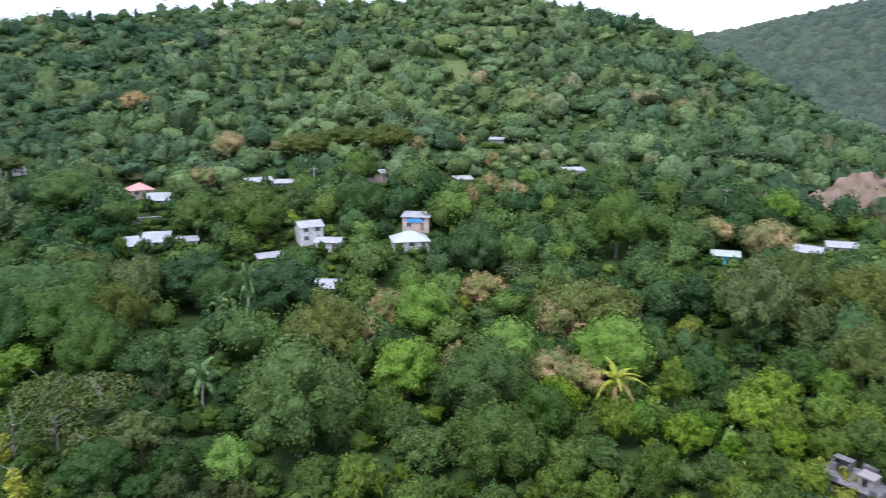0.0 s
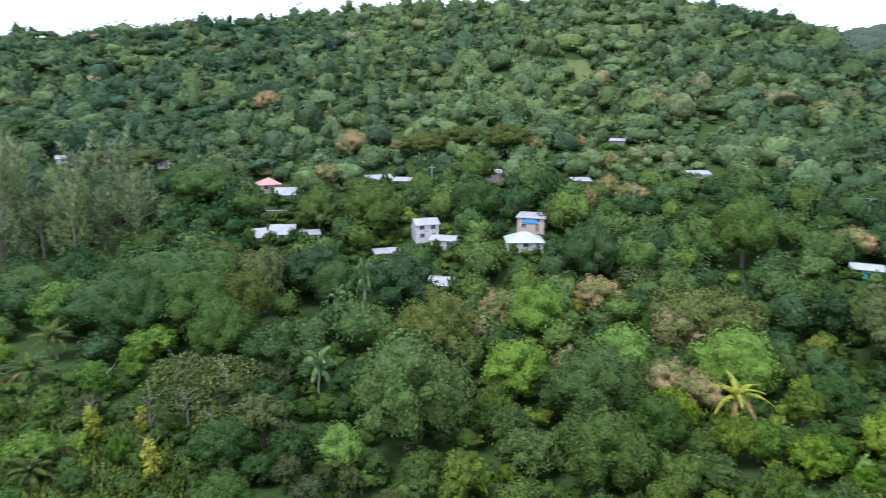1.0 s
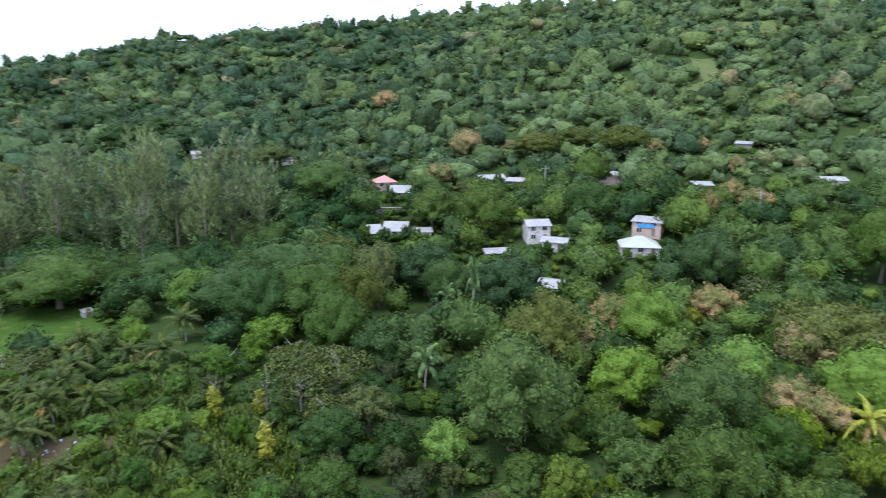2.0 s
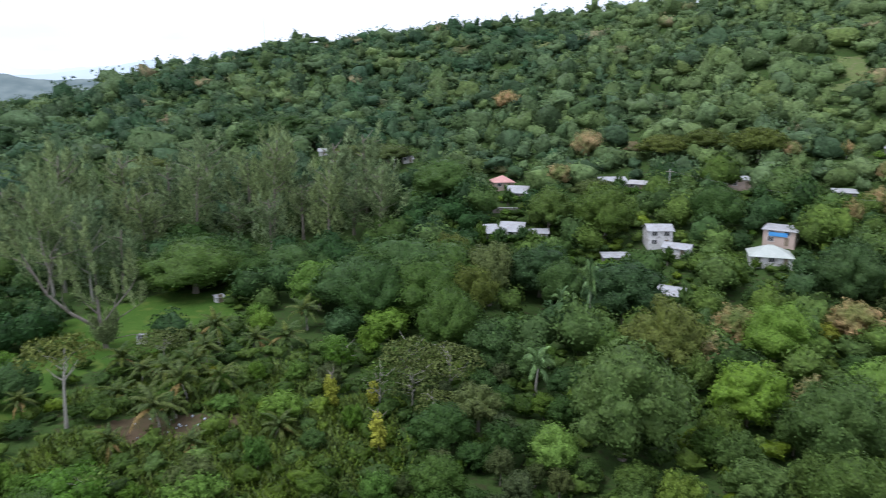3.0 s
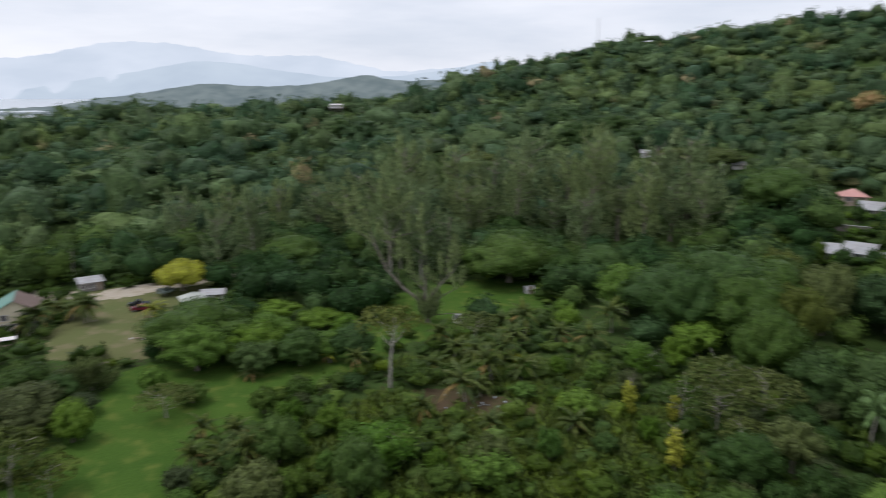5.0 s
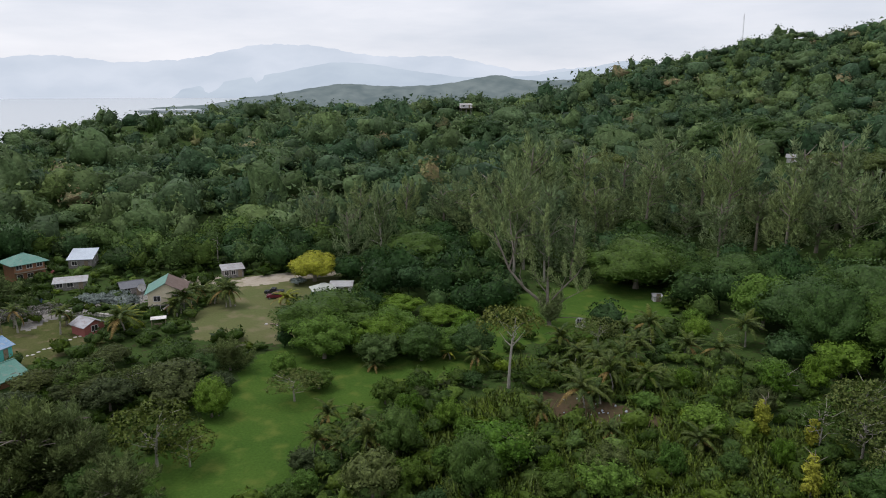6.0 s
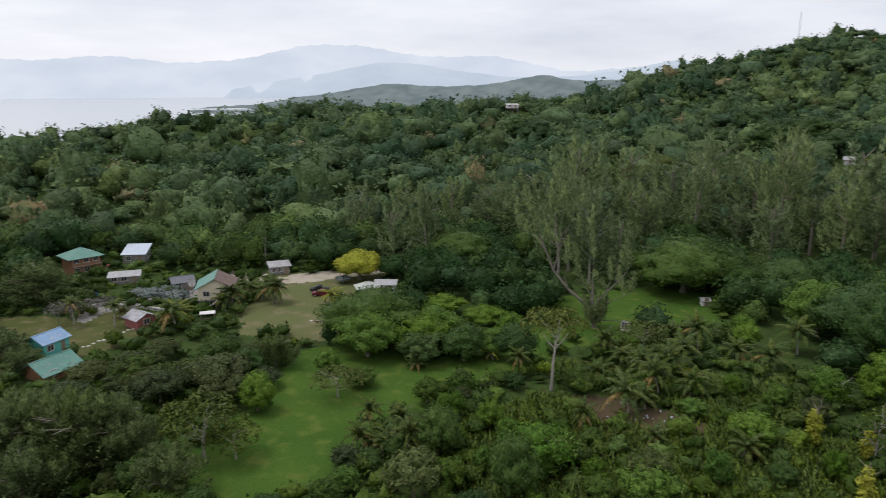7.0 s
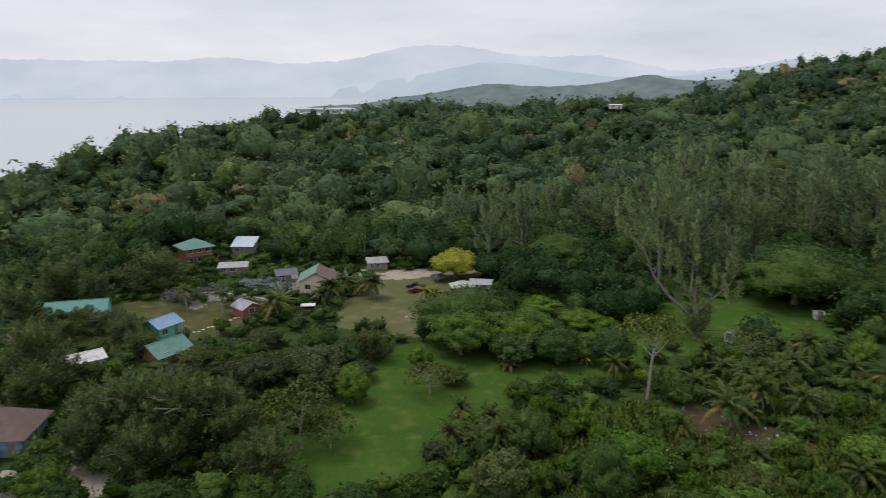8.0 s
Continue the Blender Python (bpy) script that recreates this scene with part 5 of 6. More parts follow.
PALMS = ((-164, 26, 4.1), (-164, 15, 4.1), (-168, 23, 3.9), (-153, 3, 5.4), (-158, 39, 3), (-171, -18, 3.2), (-166, -8, 3.1), (-114, 43, 3.1), (-105, 59, 3.1), (-89, 29, 3.8), (-94, 28, 3), (-89, 24, 2.9), (-85, 30, 3.3), (-101, 96, 4.1), (-95, 99, 4.6), (-88, 102, 5.7), (-92, 112, 4.8), (-83, 66, 4.4), (-93, 73, 4), (-87, 75, 4), (-82, 57, 2.7), (-66, 72, 3.9), (-95, 87, 4.4), (-84, 70, 3.8), (-97, 70, 4.1), (-106, 77, 3.9), (-99, 76, 3.7), (-100, 82, 3.8), (-105, 92, 4.1), (-94, 77, 4.1), (-91, 81, 4.2), (-84, 79, 4))
BANANAS = ((-38, 104, 3.1), (-47, 140, 2.5), (-39, 138, 2.8))
OLIVES = ((-114, -1, 4.4), (-111, 8, 4.2), (-116, 16, 3.2), (-123, -7, 4.2), (-126, -4, 5.4), (-120, 3, 4.6), (-120, 9, 4.6), (-127, -12, 4.6), (-112, -8, 4.6), (-130, 16, 3.4), (-135, 0, 4.0), (-113, -15, 6.2), (-108, -21, 5.1), (-121, -3, 5.5), (-116, 8, 6.3))
SKYLINE = ((-389, 31, 4.6, 1.55), (-372, -12, 4.5, 0.9), (-383, 8, 4.0, 0.95), (-395, 62, 4.4, 1.0), (-402, 84, 4.0, 1.0))
FEATHERYS_TALL = ((-126, -38, 6.0, 1.5), (-117, -37, 4.4, 1.0), (-112, -27, 3.4, 0.6), (-157, -36.5, 4.2, 0.62), (-158, -42, 4.4, 0.66), (-153, -33, 4.0, 0.6), (-156, -30, 3.4, 0.6), (-150, -39, 4.4, 0.7), (-127, -29.5, 3.2, 0.5), (-126, -33, 3.0, 0.6), (-99, -19, 5.5, 1.5), (-97, -12, 5.2, 1.5), (-154, -49, 6.5, 1.5), (-175, -38, 5.0, 1.3), (-99, -6, 4.0, 1.2), (-96, -24, 5.0, 1.2))
MANGOS_NEAR = ((60, 127, 4.2), (55, 122, 3.6), (66, 131, 4.2), (-48, 146, 6), (-74, 141, 7), (-81, 134, 7.8), (-53, 134, 4.1), (-59, 113, 6.7), (-11, 84, 4.1), (-17, 142, 4.1), (9, 135, 4.4), (14, 92, 5.1), (33, 99, 4), (28, 84, 3.6), (42, 107, 4.9), (44, 83, 4.1), (61, 109, 4), (46, 163, 5.1), (35, 165, 5.6), (-87, 125, 7.1), (-72, 128, 6.6), (-52, 131, 4.6), (-90, 153, 5), (-43, 80, 4.8), (-37, 78, 4.9))
FRESHS = ((28, 94, 3.2), (37, 92, 2.7), (-120, 211, 4.9), (-98, 124, 7.4), (-84, 80, 3.5), (-123, 211, 4.9), (-126, 51, 6.3), (-130, 64, 6.6), (-120, 65, 5.7), (-135, 48, 5.4), (-118, 27, 4.1), (-107, 14, 2.6), (-40, 116, 3.2), (-76, 119, 5), (19, 141, 3.6), (-74, 115, 5.5), (-103, 132, 5.7), (-73, 98, 4.6), (-82, 86, 2.8), (-76, 89, 3.8))
LAYERED = ((-20, 119, 7.6), (-65, 145, 7.5), (-62, 129, 6.8), (-41, 88, 4.1), (59, 128, 8.5), (73, 142, 6.5), (65, 134, 5.2), (70, 136, 5.0), (68, 124, 4.6), (79, 129, 7.9), (67, 106, 6), (-80, 155, 6.3), (-63, 54, 4.1), (-74, 27, 4.1))
YELLOWS = ((4, 147, 2.8), (48, 132, 2.6), (-89, 83, 2.6))
FRESHS_LOW = ((-68, 76, 3.9), (-57, 79, 3.4), (-62, 64, 3.9), (-43, 64, 3.9), (-79, 75, 2.6), (-74, 45, 5.7), (-87, 44, 4.4), (-92, 40, 4.1), (-62, 53, 4.2), (-76, 100, 4.7), (-72, 106, 5.9), (-105, 111, 4.5), (-125, 142, 5), (-116, 56, 7.4), (-141, 59, 5.6), (-123, 36, 6.9), (-121, 46, 6.7))
MANGOS_LOW = ((-59, 72, 3.7), (-51, 62, 4.3), (-37, 68, 3.9), (-65, 48, 4.5), (-69, 38, 4.4), (-83, 34, 4.1), (-81, 121, 8.3), (-134, 121, 8), (-123, 130, 6.5), (-110, 61, 5.2))
YOUNGS = ((45, 95, 4.4), (51, 102, 4.0), (34, 90, 3.6), (39, 87, 3.0), (56, 95, 3.8), (17, 98, 4.6), (62, 104, 3.8), (40, 112, 3.6), (47, 88, 3.0), (20, 125, 3.4))
VINES = ((-64, 83, 1.5), (-50, 75, 1.5), (-58, 86, 1.2), (-44, 52, 1.4))


def kinds_of(name, label, category, group, count, seed, leaf, bark=MAT_BARK, radius=5.0, height=7.4, lift=1.0, lumps=36, n=2100, length=0.44, width=0.34, low=-0.7, fat=0.54, tilt=0.6, ragged=0.28, **more):
    made = []
    for k in range(count):
        c = crown(seed + k, radius * 1.12, height, lumps + k, n, length, width, low=low, fat=fat, tilt=tilt, ragged=ragged, **more)
        made.append(make_tree(name, label, category, group, trunk_arrays(seed + k, lift + height * 0.45, 0.055 * radius, radius * 0.5, 6), lifted(c, lift), bark, leaf))
    return made


def plant_sized(rows, seed, name, label, category, group, count, kind_seed, leaf, n=2100, **more):
    """Trees of one sort in two builds, so that the leaves of large and small ones are of one size."""
    small, large = [r for r in rows if r[2] < 6.0], [r for r in rows if r[2] >= 6.0]
    if small:
        plant(kinds_of(name, label, category, group, min(count, len(small)), kind_seed, leaf, n=n, **more), small, seed, 5.0)
    if large:
        big = dict(more, height=1.5 * more.get("height", 7.4), lift=1.5 * more.get("lift", 1.0), lumps=int(1.35 * more.get("lumps", 36)))
        plant(kinds_of(name, label, category, group, min(2, len(large)), kind_seed + 7, leaf, radius=8.0, n=int(2.3 * n), **big), large, seed + 50, 8.0)


def bushes_by(houses, seed):
    """Rows of bushes that hide the feet of the slope houses from the valley."""
    rng, rows = random.Random(seed), []
    for x, y, w in houses:
        r = math.hypot(x, y)
        ux, uy = x / r, y / r
        for k in range(6):
            across, before = (k - 2.5) * w * 0.24 + rng.uniform(-0.8, 0.8), w * 0.3 + rng.uniform(0.8, 2.0)
            if rng.random() < 0.8:
                rows.append((x - ux * before + uy * across, y - uy * before - ux * across, rng.uniform(1.7, 2.7)))
    return rows


def low_slope(row):
    """Small trees on the grass slope before the soil clearing."""
    return -100 < row[0] < -60 and row[1] < 60


plant_sized(BREADFRUITS, 1, "breadfruit_tree", "large dark blue-green tree with clustered leaves", "tree", "broad dark trees", 3, 300, LEAF_DARK, length=0.40, width=0.30, lumps=38, fat=0.54, n=2700, height=8.0, tilt=0.75, own=0.65)
plant_sized([r for r in MANGOS + MANGOS_MORE if not low_slope(r)] + list(MANGOS_NEAR + MANGOS_LOW), 2, "mango_tree", "dense round mango tree in deep green leaf", "tree", "mango trees", 4, 320, LEAF_MANGO, fat=0.6, lumps=42, n=2600, length=0.34, width=0.26, height=7.9, tilt=0.55)
plant_sized([(a, b, c * 1.05) for a, b, c in BRIGHTS] + [(-107, 13, 2.6, 0.6)], 3, "almond_tree", "light green round-crowned tree in fresh leaf", "tree", "light green trees", 3, 340, LEAF_BRIGHT, fat=0.6, lumps=42, n=2600, length=0.34, width=0.26, height=7.9, tilt=0.55)
plant_sized(list(FRESHS + FRESHS_LOW) + [(a, b, c * 0.85, 0.6) for a, b, c in MANGOS + MANGOS_MORE if low_slope((a, b))], 27, "guango_tree", "leafy green tree with a broken round crown", "tree", "leafy green trees", 3, 346, LEAF_FRESH)
plant_sized([(a, b, c * (1.2 if b < 160 else 0.85)) for a, b, c in RUSTS], 4, "flushing_mango_tree", "mango tree flushed with salmon and rust young leaves", "tree", "rust-coloured trees", 2, 360, LEAF_RUST, fat=0.6, lumps=42, n=2600, length=0.34, width=0.26, height=7.9, tilt=0.55)
plant_sized(LAYERED, 28, "layered_tree", "olive-green tree with foliage in loose layers", "tree", "layered olive trees", 3, 370, LEAF_OLIVE, fat=0.48, lumps=30, height=8.0, lift=1.6, low=-0.5, tilt=0.4)
plant(kinds_of("cassia_tree", "small tree in yellow-green leaf", "tree", "yellow-green trees", 2, 376, LEAF_LIME, n=1200), YELLOWS, 29, 5.0)
plant_sized(UMBRELLAS, 5, "umbrella_tree", "wide flat-topped olive umbrella tree", "tree", "umbrella trees", 2, 380, LEAF_OLIVE, height=4.6, lift=0.8, lumps=40, low=-0.4, fat=0.5, n=2600)
plant_sized(SHADES + SKYLINE, 6, "shade_tree", "very large dark spreading shade tree", "tree", "dark shade trees", 2, 400, LEAF_DEEP, lumps=36, fat=0.55, height=7.6, n=1900, length=0.5, width=0.38)


def casuarina_kinds(count):
    made = []
    for k in range(count):
        root = tagged(new("casuarina_tree"), "feathery grey-green casuarina with upswept branches", "tree", "casuarinas")
        triangles("trunk", *trunk_arrays(420 + k, 12, 0.2, 3.0, 9, 0.3, 0.04), MAT_BARK, root)
        v, f, n = lifted(wisps(430 + k, 6.0, 12.0, 17, 2100, 0.75, 0.10, 0.14, 0.33), 0.8)
        triangles("crown", v, f, LEAF_NEEDLES, root, normals=n)
        made.append(root)
    return made


needle_trees = casuarina_kinds(4)
plant(needle_trees, CASUARINAS, 7, 5.0, 0.28, 1.0)
for spot in ((-157, 99, 7.5, 2.0), (-163, 106, 6.5, 1.9), (-150, 104, 6.0, 1.7), (-190, 74, 6.5, 1.6)):
    giant = make_tree("tall_casuarina_tree", "tall old casuarina with bare grey limbs and thin plumes", "tree", "tall casuarinas", trunk_arrays(int(-spot[0]), 11.5, 0.24, 4.4, 14, 0.25, 0.05), lifted(wisps(int(-spot[0]), 5.0, 12.5, 26, 2600, 0.75, 0.11), 1.5), MAT_PALEBARK, LEAF_NEEDLES)
    plant([giant], [spot], 7, 5.0)
def old_casuarina(x, y):
    """A broad old casuarina that forks low: a long limb leans out to one side and divides; plumes stand on the ends of all limbs."""
    root = tagged(new("old_casuarina_tree"), "broad old casuarina with long bare limbs and thin plumes", "tree", "tall casuarinas")
    stems = (((0, 0, -0.5), (-0.6, 0, 4.5), (-0.7, 0.2, 10), (-0.6, 0, 15)), ((-0.2, 0, 3), (-2.6, 0.2, 5.6), (-5.6, 0.3, 8), (-9.0, 0.6, 12), (-10.6, 0.5, 16), (-12.2, 0.5, 20), (-13.6, 0.6, 24)),
             ((-9.0, 0.6, 12), (-8.2, -0.4, 15), (-7.4, -0.7, 20), (-5.4, -1.0, 23)), ((-8.0, -0.4, 16), (-8.8, 0.4, 21), (-9.2, 0.6, 26)), ((-10.6, 0.5, 16), (-12.6, 1.6, 18.6), (-16.5, 2.0, 20.5)),
             ((-5.6, 0.3, 8), (-6.6, -1.0, 11), (-6.2, -1.4, 14)), ((-0.6, 0, 4.5), (2.0, -0.6, 8), (3.0, -0.8, 11)), ((2.0, -0.6, 8), (5.4, 0.2, 11.5), (6.8, 0.4, 14)), ((-0.3, 0, 3.5), (3.4, 0.6, 6), (7.0, 0.8, 8)),
             ((0, 0, 1.6), (4.5, 0.4, 1.9), (9.0, 0.4, 1.7)), ((-0.7, 0.1, 7), (-3.0, 1.2, 9.5), (-3.6, 1.6, 12)), ((-7.6, -0.6, 19), (-4.5, 0.8, 19.5), (-2.6, 1.0, 20)))
    sizes = (0.55, 0.42, 0.22, 0.2, 0.2, 0.16, 0.22, 0.18, 0.18, 0.13, 0.16, 0.13)
    tips = (2, 3, 2, 3, 3, 1, 2, 2, 2, 0, 1, 2)
    rng = np.random.default_rng(77)
    limbs, tufts = [], []
    for stem, r, count in zip(stems, sizes, tips):
        limbs.append(tube(list(stem), [r * (1 - 0.8 * i / (len(stem) - 1)) for i in range(len(stem))], 6))
        pts = np.array(stem, float)
        for j in range(count):
            f = (1.0 if j == 0 else rng.uniform(0.5, 0.95)) * (len(pts) - 1)
            i = min(int(f), len(pts) - 2)
            at = pts[i] + (pts[i + 1] - pts[i]) * (f - i)
            tall = rng.uniform(4.5, 6.5) if j == 0 else rng.uniform(3.0, 5.5)
            lean = rng.normal(0, 1.0, 2) * (1.1 if j == 0 else 2.2)
            path = [at, at + (0.5 * lean[0], 0.5 * lean[1], 0.3 * tall), at + (0.9 * lean[0], 0.9 * lean[1], 0.65 * tall), at + (lean[0], lean[1], tall)]
            limbs.append(tube([tuple(p) for p in path], [0.07, 0.05, 0.035, 0.015], 4))
            tufts.append(plume(rng, path, rng.uniform(0.75, 1.2), int(85 * tall), 0.55, 0.09))
    for k in range(12):
        a, tall = k * 2.4, rng.uniform(3.5, 6.5)
        tufts.append(plume(rng, [(0.3 * math.cos(a), 0.3 * math.sin(a), 1.2), (1.6 * math.cos(a), 1.6 * math.sin(a), 1.2 + 0.5 * tall), (2.4 * math.cos(a), 2.4 * math.sin(a), 1.2 + tall)], 1.25, 520, 0.55, 0.09))
    triangles("trunk", *joined(limbs), MAT_BARK, root)
    v, f, n = joined(tufts)
    triangles("crown", v, f, LEAF_PLUME, root, normals=n)
    root.matrix_world = pose(x, y, float(land(x, y)), 0, 0, math.degrees(math.atan2(-x, y)))
    TREE_SPOTS.append((x, y, 4))


old_casuarina(-120, 85)
plant(kinds_of("rain_tree", "spreading dark olive tree with a layered crown", "tree", "dark olive trees", 2, 390, LEAF_DARKOLIVE, height=7.0, lift=2.2, lumps=34, low=-0.3, fat=0.55), OLIVES, 26, 5.0)
feathery = []
for k in range(2):
    feathery.append(make_tree("feathery_tree", "broad feathery grey-green tree with fine foliage", "tree", "feathery trees", trunk_arrays(440 + k, 6, 0.2, 3.0, 8, 0.3), lifted(wisps(445 + k, 5.2, 7.0, 34, 8000, 0.42, 0.07), 0.6), MAT_BARK, LEAF_FEATHER))
plant(feathery, FEATHERYS + FEATHERYS_TALL, 24, 5.0)
sparse = []
for k in range(2):
    sparse.append(make_tree("bare_limbed_tree", "thin-leaved tree with pale bare limbs", "tree", "thin-leaved trees", trunk_arrays(450 + k, 6.4, 0.15, 3.4, 12, 0.3), lifted(crown(450 + k, 5.2, 5.0, 20, 1500, 0.42, 0.3, hull=0, fat=0.8, tilt=0.9), 3.0), MAT_PALEBARK, LEAF_OLIVE))
plant(sparse, SPARSES, 8, 5.0)

# the tall pale-trunked tree beside the soil clearing, and the golden weeping tree by the yard
tall = make_tree("pale_trunked_tree", "leaning pale-trunked tree with a thin rusty crown", "tree", "", trunk_arrays(470, 9.5, 0.20, 3.2, 9, 0.55, 0.10), lifted(crown(470, 4.6, 4.2, 14, 1100, 0.42, 0.3, hull=0, tilt=0.9), 7.4), MAT_PALEBARK, LEAF_RUSTGREEN)
plant([tall], [(-96, 60, 5.6, 1.25)], 9, 4.6)
gold = make_tree("golden_ficus_tree", "golden-yellow weeping tree clipped to a dome", "tree", "", trunk_arrays(480, 5, 0.4, 2.6, 9, 0.4), lifted(crown(480, 5.4, 6.4, 16, 3600, 0.55, 0.22, low=-0.5, tilt=0.6), 1.6), MAT_BARK, LEAF_YELLOW)
plant([gold], [(-177, 50, 6.6)], 10, 5.4)
slim = make_tree("slim_tree", "slim pale tree with a sparse top", "tree", "", trunk_arrays(490, 11, 0.2, 1.6, 7, 0.55, 0.02), lifted(crown(490, 2.2, 6.0, 9, 420, 0.4, 0.3, hull=0, tilt=0.9), 6.5), MAT_PALEBARK, LEAF_MANGO)
plant([slim], [(-206, 30, 2.2)], 11, 2.2)


# bare saplings among the scrub, and a great pale-limbed tree that stands over the casuarinas
saplings = []
for k in range(2):
    saplings.append(make_tree("dead_sapling", "half-dead sapling with crooked pale branches", "tree", "dead saplings", trunk_arrays(495 + k, 5.4, 0.10, 2.6, 9, 0.35, 0.09), lifted(crown(495 + k, 2.6, 3.0, 9, 170, 0.42, 0.3, hull=0, tilt=0.9), 3.2), MAT_PALEBARK, LEAF_VALLEY))
plant(saplings, ((-72, 98, 3.1), (-57, 86, 3.5), (-58, 95, 2.8), (-72, 47, 2.3), (-59, 89, 3.2), (-58, 98, 2.9)), 32, 2.8, 0.2, 1.0)
pale = make_tree("pale_limbed_tree", "great spreading tree with long pale limbs and thin leaf", "tree", "", trunk_arrays(499, 13, 0.36, 8.0, 13, 0.55, 0.02), lifted(crown(499, 10.0, 5.0, 30, 2600, 0.55, 0.4, low=-0.1, hull=0, fat=0.7, tilt=0.5), 14.0), MAT_PALEBARK, LEAF_FEATHER)
plant([pale], [(-202, 167, 10.0, 1.0)], 33, 10.0)


plant(kinds_of("ruin_bush", "yellow-green bush growing round a half-built house", "bush", "bushes round the ruin", 2, 549, LEAF_LIME, radius=2.5, height=3.4, lift=0.1, lumps=14, n=420, length=0.36, width=0.27), ((48.4, 76.5, 2.2), (51, 74.2, 1.9), (55, 73.6, 1.5), (59, 75.5, 2.2), (50.4, 79.8, 2.4), (49, 83, 2.4)), 36, 2.5)


grey = []
for k in range(2):
    grey.append(make_tree("grey_thorn_tree", "low leafless grey thorn tree by the village path", "tree", "grey thorn trees", trunk_arrays(487 + k, 3.6, 0.10, 2.6, 12, 0.2, 0.05), lifted(crown(487 + k, 2.9, 2.6, 10, 420, 0.34, 0.2, hull=0, tilt=0.9), 1.6), MAT_BARK, LEAF_GREYLEAF))
plant(grey, ((-169, -18, 3.0), (-171, -14, 2.5), (-166, -20, 2.7), (-172, -11, 2.4)), 37, 2.9, 0.2, 1.0)


# ---- palms ----
def frond_arrays(length, width, seed, droop=0.55, leaflets=44):
    """One arched frond along +x: a rib that rises and falls over, leaflets hanging on both sides of it."""
    rng = np.random.default_rng(seed)

    def rib(f):
        return Vector((length * f * (1 - 0.16 * f * f), 0, length * (0.34 * f - (0.34 + droop) * f ** 2.4)))
    pieces = [tube([tuple(rib(f)) for f in np.linspace(0, 1, 8)], [0.06, 0.055, 0.05, 0.045, 0.035, 0.03, 0.02, 0.01], 3)]
    v, f = [], []
    for k in range(leaflets):
        t = 0.10 + 0.88 * k / leaflets
        p, q = rib(t), rib(min(1, t + 0.05))
        along = (q - p).normalized()
        w = width * math.sin(math.pi * min(1, 0.2 + 0.78 * t)) ** 0.6 * rng.uniform(0.85, 1.1)
        for side in (-1, 1):
            b = len(v)
            v += [tuple(p), tuple(p + along * 0.16), tuple(p + along * 0.55 * w + Vector((0, side * 0.8 * w, -0.5 * w * rng.uniform(0.7, 1.3))))]
            f.append((b, b + 1, b + 2))
    pieces.append((np.array(v), np.array(f)))
    return joined(pieces)


def palm_kind(name, label, height, fronds, length, width, leaf, seed, group, droop=0.55, trunk_r=0.17, dry=True):
    rng = random.Random(seed)
    root = tagged(new(name), label, "palm", group)
    bend = rng.uniform(0.4, 1.2)
    triangles("trunk", *tube([(bend * f * f, 0, height * f - 0.3 * (f == 0)) for f in (0, 0.3, 0.6, 1)], [trunk_r * 1.5, trunk_r, trunk_r * 0.9, trunk_r * 0.75], 7), MAT_PALEBARK, root)
    green = dead = None
    for k in range(fronds):
        old_leaf = dry and k in (0, 3)
        if old_leaf and dead is None:
            ob = triangles("frond", *frond_arrays(length, width * 0.8, seed + 1, droop + 0.2), LEAF_DRYPALM, root)
            tagged(ob, "dry yellow-brown hanging frond")
            dead = ob.data
        elif not old_leaf and green is None:
            ob = triangles("frond", *frond_arrays(length, width, seed, droop), leaf, root)
            green = ob.data
        else:
            ob = new("frond", dead if old_leaf else green)
            ob.parent = root
            if old_leaf:
                tagged(ob, "dry yellow-brown hanging frond")
        up = 96 * (k / fronds) ** 0.8 - 14
        s = rng.uniform(0.85, 1.1)
        ob.matrix_local = pose(bend, 0, height, rng.uniform(-14, 14), -up, k * 137.5) @ Matrix.Diagonal((s, s, s, 1))
    return root


GROVE_PALMS = ((-173, 22, 4.3), (-164, 25, 3.4), (-170, 18, 3.9), (-162, 14, 3.5), (-74, 64, 3.0), (-88, 31, 3.2), (-92, 31, 3.4), (-86, 27, 3.0))
palms = [palm_kind("coconut_palm", "young coconut palm with arching green fronds", 2.4 + 0.9 * k, 19, 4.8, 1.05, LEAF_PALM, 500 + k, "coconut palms", 0.5) for k in range(3)]
plant(palms, PALMS + GROVE_PALMS, 12, 4.6, 0.2, 1.0)
tall_palms = [palm_kind("tall_palm", "tall slim palm with a pale trunk on the lawn", 5.6 + k, 13, 2.6, 0.6, LEAF_PALM, 505 + k, "tall palms") for k in range(2)]
plant(tall_palms, ((-165, -17, 2.5), (-160, -9, 2.4), (-166, -8, 2.3), (-164, 27, 2.8)), 25, 2.6)
plant([palm_kind("yellow_palm", "coconut palm with yellowed drooping fronds", 6.5, 13, 4.0, 0.8, LEAF_YELLOW, 510, "", 0.8)], [(26, 99, 4.0)], 13, 3.9)
plant([palm_kind("yellow_palm", "small palm with yellow-green fronds", 2.0, 11, 2.4, 0.5, LEAF_YELLOW, 511, "")], [(-112, 57, 1.9)], 14, 2.3)
plant([palm_kind("yellow_palm", "yellow-green palm beside the parked car", 2.2, 13, 3.4, 0.7, LEAF_LIME, 512, "", 0.6)], [(-157.5, 38, 4.2)], 34, 3.4)
plant([palm_kind("yellow_palm", "broad coconut palm with yellow-green fronds before the cream house", 2.0, 17, 4.8, 0.95, LEAF_LIME, 514, "", 0.5)], [(-158, 3, 4.9)], 38, 4.8)
